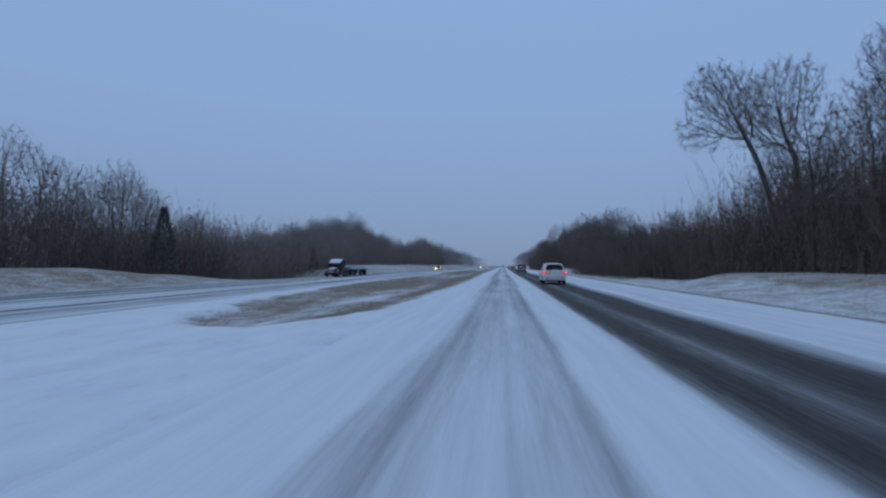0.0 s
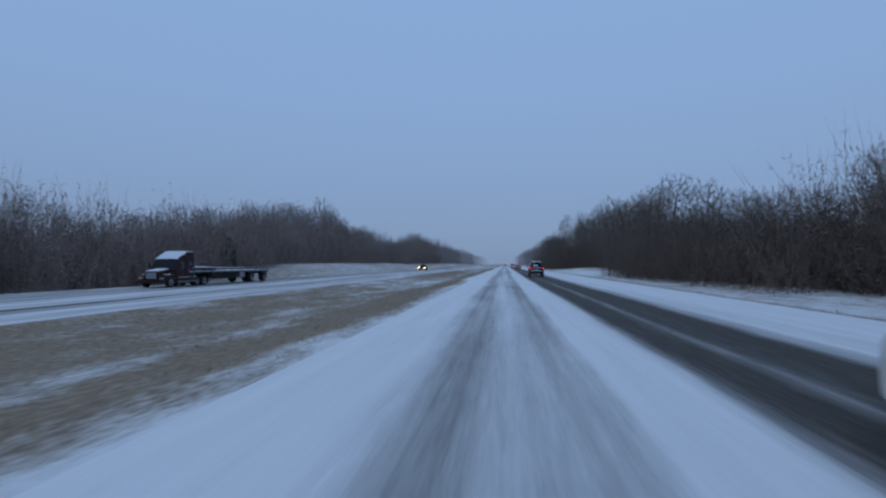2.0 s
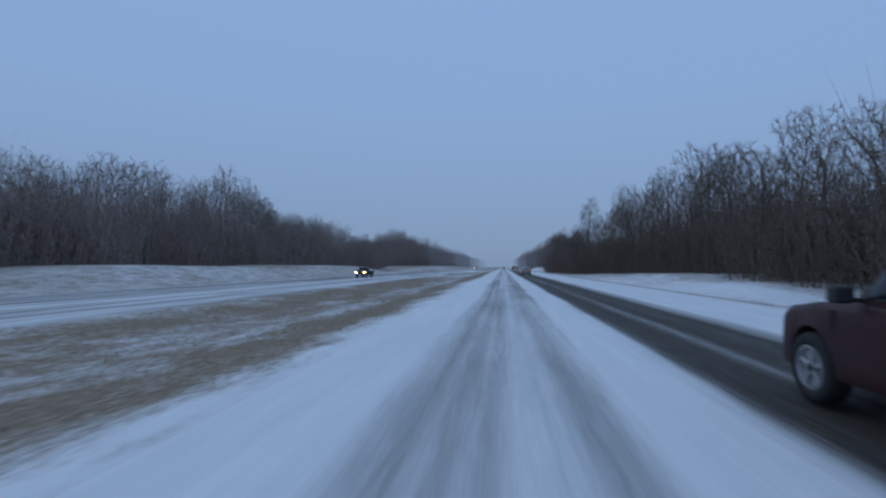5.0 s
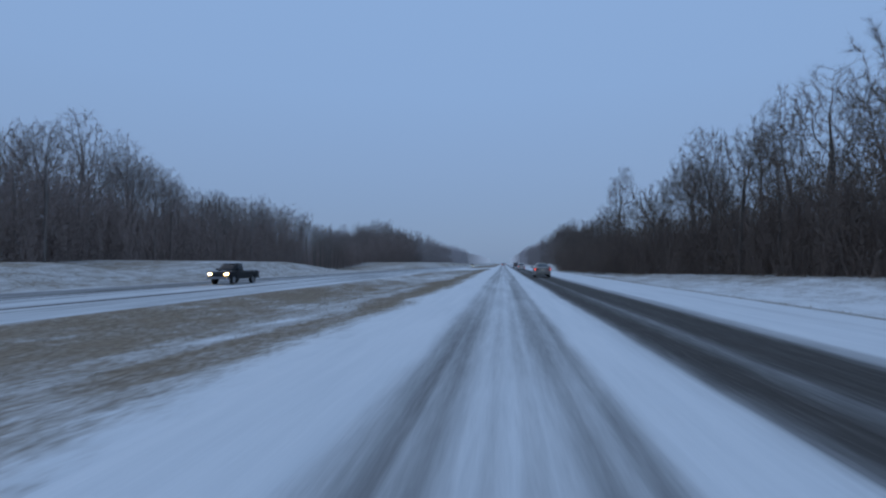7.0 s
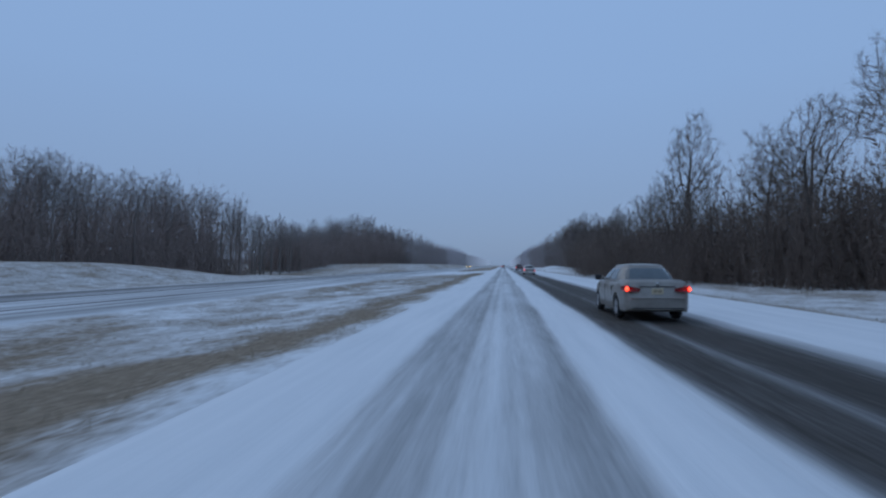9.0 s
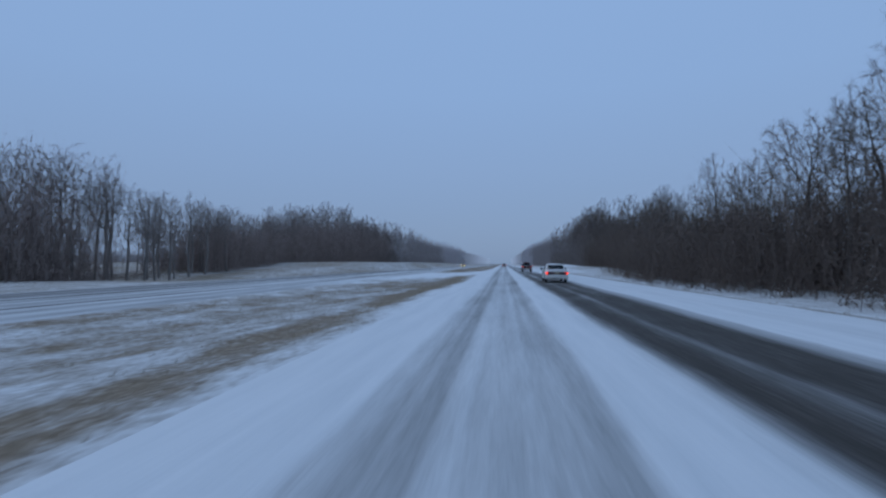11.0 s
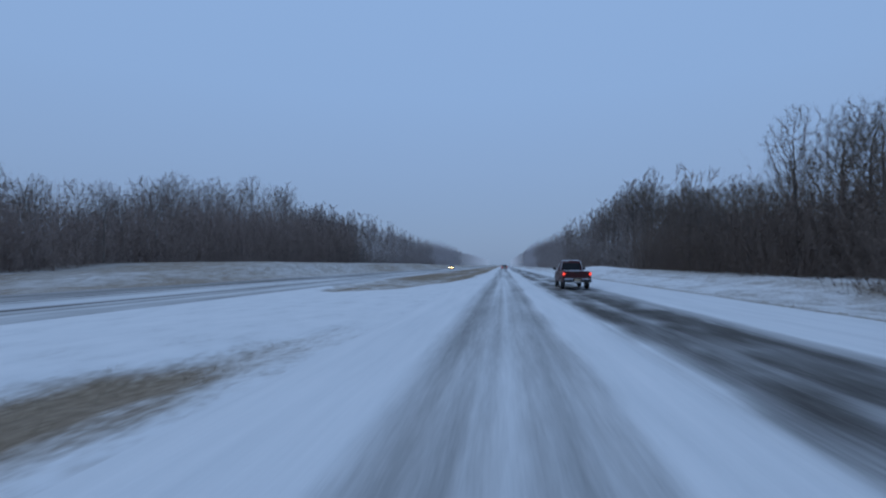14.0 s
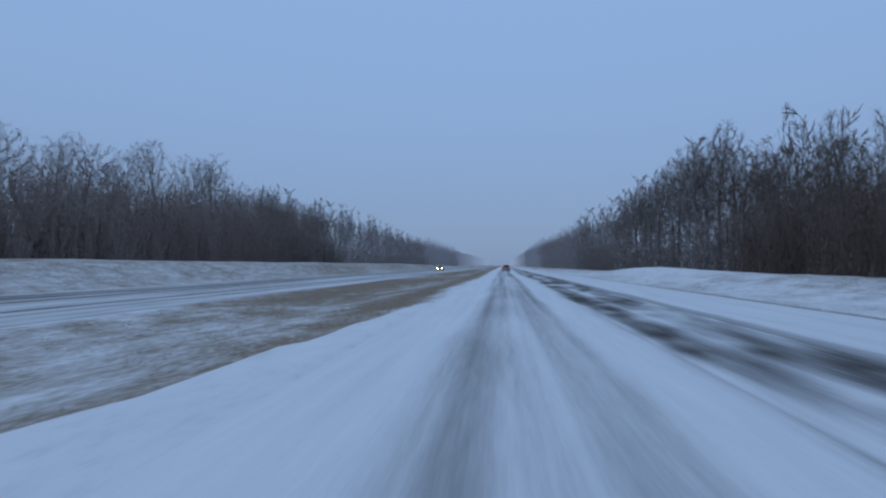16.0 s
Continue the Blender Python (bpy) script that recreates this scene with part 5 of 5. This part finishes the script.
        part("exhaust_stack", tube_bm([(s * 1.05, 2.32, 0.9), (s * 1.05, 2.32, 3.3)], 0.07, 10), M_steel, c)
        part("door_mirror", box_bm(s * 1.32, s * 1.5, 5.0, 5.1, 1.9, 2.45, 0.03, 2), M_trim, c)
        wheel(c, s * 1.03, 6.0, 0.52, 0.30, s, 8, M_steel)
        for y in (0.75, 2.05):
            wheel(c, s * 0.97, y, 0.52, 0.52, s, 8, M_steel)
        part("mud_flap", box_bm(s * 0.72, s * 1.24, 0.10, 0.12, 0.25, 0.85), M_trim, c)
    part("fifth_wheel", lathe_bm([(-0.06, 0.1), (-0.06, 0.5), (0.06, 0.5), (0.06, 0.1)], 18), M_under, c).matrix_basis = pose(0, 1.4, 1.0, 0, 90, 0)
    for s in (-1, 1):
        part("side_fairing", box_bm(s * 0.95, s * 1.21, 1.9, 5.2, 0.42, 0.98, 0.04, 2), M_maroon, c)
        part("fairing_strip", box_bm(s * 1.20, s * 1.225, 2.0, 5.1, 0.50, 0.58, 0.008, 1), M_rim, c, "bright strip along the fairing")
        snow_cap(c, min(s * 0.95, s * 1.2), max(s * 0.95, s * 1.2), 1.95, 5.1, 0.985, 0.07, 60)
    return tagged(c, "dark maroon lorry tractor with a snow-covered roof, halted on the shoulder", "lorry")


def flatbed_trailer():
    """An empty flatbed trailer on two spread axles."""
    c = new("flatbed_trailer")
    Lt = 14.6
    for s in (-1, 1):
        part("main_beam", side_bm(((0.1, 1.28), (Lt - 3.2, 1.28), (Lt - 2.7, 1.28), (Lt - 0.1, 1.28), (Lt - 0.1, 1.16), (Lt - 3.4, 1.12), (Lt - 4.6, 0.88), (4.6, 0.88), (3.4, 0.98), (0.1, 0.98)), s * 0.50, s * 0.62), M_under, c)
        part("side_rail", box_bm(s * 1.20, s * 1.28, 0, Lt, 1.26, 1.42, 0.012, 1), M_steel, c)
        for k in range(12):
            part("rope_hook", box_bm(s * 1.28, s * 1.31, 0.6 + k * 1.2, 0.72 + k * 1.2, 1.22, 1.40), M_trim, c)
        part("landing_leg", box_bm(s * 0.75 - 0.06, s * 0.75 + 0.06, Lt - 4.0, Lt - 3.86, 0.30, 1.27, 0.01, 1), M_steel, c)
        for y in (0.75, 3.6):
            wheel(c, s * 1.0, y, 0.50, 0.50, s, 8, M_steel)
        part("tail_lamp", box_bm(s * 0.9, s * 1.2, -0.01, 0.04, 1.12, 1.22, 0.008, 1), M_dim, c)
    for k in range(9):
        part("plank", box_bm(-1.19 + k * 0.265, -0.935 + k * 0.265, 0.03, Lt - 0.03, 1.385, 1.425, 0.006, 1), M_deck, c)
    for k in range(10):
        part("cross_member", box_bm(-1.2, 1.2, 0.4 + k * 1.5, 0.5 + k * 1.5, 1.27, 1.38), M_under, c)
    part("tool_box", box_bm(-1.22, -0.70, 5.1, 6.1, 0.60, 1.20, 0.02, 2), M_steel, c, "bright steel tool box")
    part("rear_beam", box_bm(-1.24, 1.24, -0.02, 0.06, 1.10, 1.42, 0.01, 1), M_steel, c)
    for s in (-1, 1):
        part("rack_rail", box_bm(s * 1.16, s * 1.22, 0.9, Lt - 0.3, 1.62, 1.68, 0.01, 1), M_dull, c, "low stake rail topped with snow")
        part("rail_snow", box_bm(s * 1.15, s * 1.23, 0.9, Lt - 0.3, 1.682, 1.715, 0.012, 2), M_snow, c)
        for k in range(9):
            part("stake", box_bm(s * 1.17, s * 1.21, 1.0 + k * 1.6, 1.16 + k * 1.6, 1.42, 1.63), M_dull, c)
        part("side_skirt", box_bm(s * 1.08, s * 1.12, 6.6, 11.0, 0.55, 1.24, 0.02, 1), M_under, c)
        for y in (0.75, 3.6):
            part("mudguard", side_bm([(y + 0.62 * math.cos(a), 0.5 + 0.62 * math.sin(a)) for a in (0.3, 0.7, 1.1, 1.57, 2.04, 2.44, 2.84)] + [(y + 0.58 * math.cos(a), 0.5 + 0.58 * math.sin(a)) for a in (2.84, 2.44, 2.04, 1.57, 1.1, 0.7, 0.3)], s * 0.72, s * 1.25), M_dull, c)
    part("load", box_bm(-1.1, 1.1, Lt - 4.4, Lt - 0.4, 1.44, 1.78, 0.04, 2), M_trim, c, "low tarpaulined load at the front")
    snow_cap(c, -1.1, 1.1, Lt - 4.4, Lt - 0.4, 1.785, 0.06, 53)
    part("headboard", box_bm(-1.22, 1.22, Lt - 0.06, Lt, 1.42, 1.62, 0.01, 1), M_steel, c)
    snow_cap(c, -1.2, 1.2, 0.1, Lt - 4.6, 1.43, 0.05, 51)
    snow_cap(c, -1.2, 1.2, Lt - 4.4, Lt - 0.15, 1.45, 0.09, 52)
    return tagged(c, "empty flatbed trailer dusted with snow behind a halted lorry", "trailer")


# where the vehicles stand
NARROW = Matrix.Diagonal((0.94, 1, 1, 1))
white_suv().matrix_basis = pose(4.08, 38.6, 0.0) @ NARROW
maroon_suv().matrix_basis = pose(3.84, 97.8, 0.0) @ NARROW
silver_saloon().matrix_basis = pose(4.00, 185.3, 0.0) @ NARROW
white_saloon().matrix_basis = pose(4.16, 248.8, 0.0) @ NARROW
pickup(M_red, False, "dark red pickup truck with lit tail lamps and snow-crusted bumper").matrix_basis = pose(4.20, 297.4, 0.0) @ NARROW
distant_car(M_silver, False, "grey hatchback far ahead on the snowy lane").matrix_basis = pose(0.4, 420.0, 0.0)
pickup(M_black, True, "black pickup truck with bright headlamps on the snowy carriageway").matrix_basis = pose(-21.8, 175.2, -0.24, 0, 0, 180)
distant_car(M_silver, True, "oncoming car with yellow headlamps far down the road").matrix_basis = pose(-20.0, 466.0, -0.24, 0, 0, 180)
road_tractor().matrix_basis = pose(-24.9, 76.5, -0.25, 0, 0, 180) @ Matrix.Diagonal((0.88, 0.76, 0.73, 1))
flatbed_trailer().matrix_basis = pose(-24.9, 86.6, -0.25, 0, 0, 180) @ Matrix.Diagonal((0.9, 0.87, 0.82, 1))
# ---- dead grass standing through the snow of the median and verges ----
def tufts(seed, n, x0, x1, y0, y1):
    rng = random.Random(seed)
    s = Sticks()
    while n:
        x, y = rng.uniform(x0, x1), rng.uniform(y0, y1)
        if snow_on_ground(x, y) + rng.gauss(0, 0.12) > 0.5:
            continue
        n -= 1
        z = height(x, y)
        for k in range(5):
            p = Vector((x + rng.gauss(0, 0.12), y + rng.gauss(0, 0.16), z - 0.02))
            d = Vector((rng.gauss(0, 0.45), rng.gauss(0, 0.45), 1)).normalized()
            s.wisp(p, d, rng.uniform(0.05, 0.15), rng.uniform(0.006, 0.012), rng)
    ob = mesh_object("dead_grass", s.v, s.f, M_straw)
    return tagged(ob, "dead straw-coloured grass poking through thin snow", "grass", kind="stuff")


M_straw = plain("dead_straw", (0.36, 0.295, 0.215), 0.9, 0, 1.5, 0.35)
tufts(81, 9000, -13.2, -3.2, 4, 345)
tufts(82, 7000, 10.3, 20, 8, 345)
tufts(83, 7000, -42, -25, 15, 380)
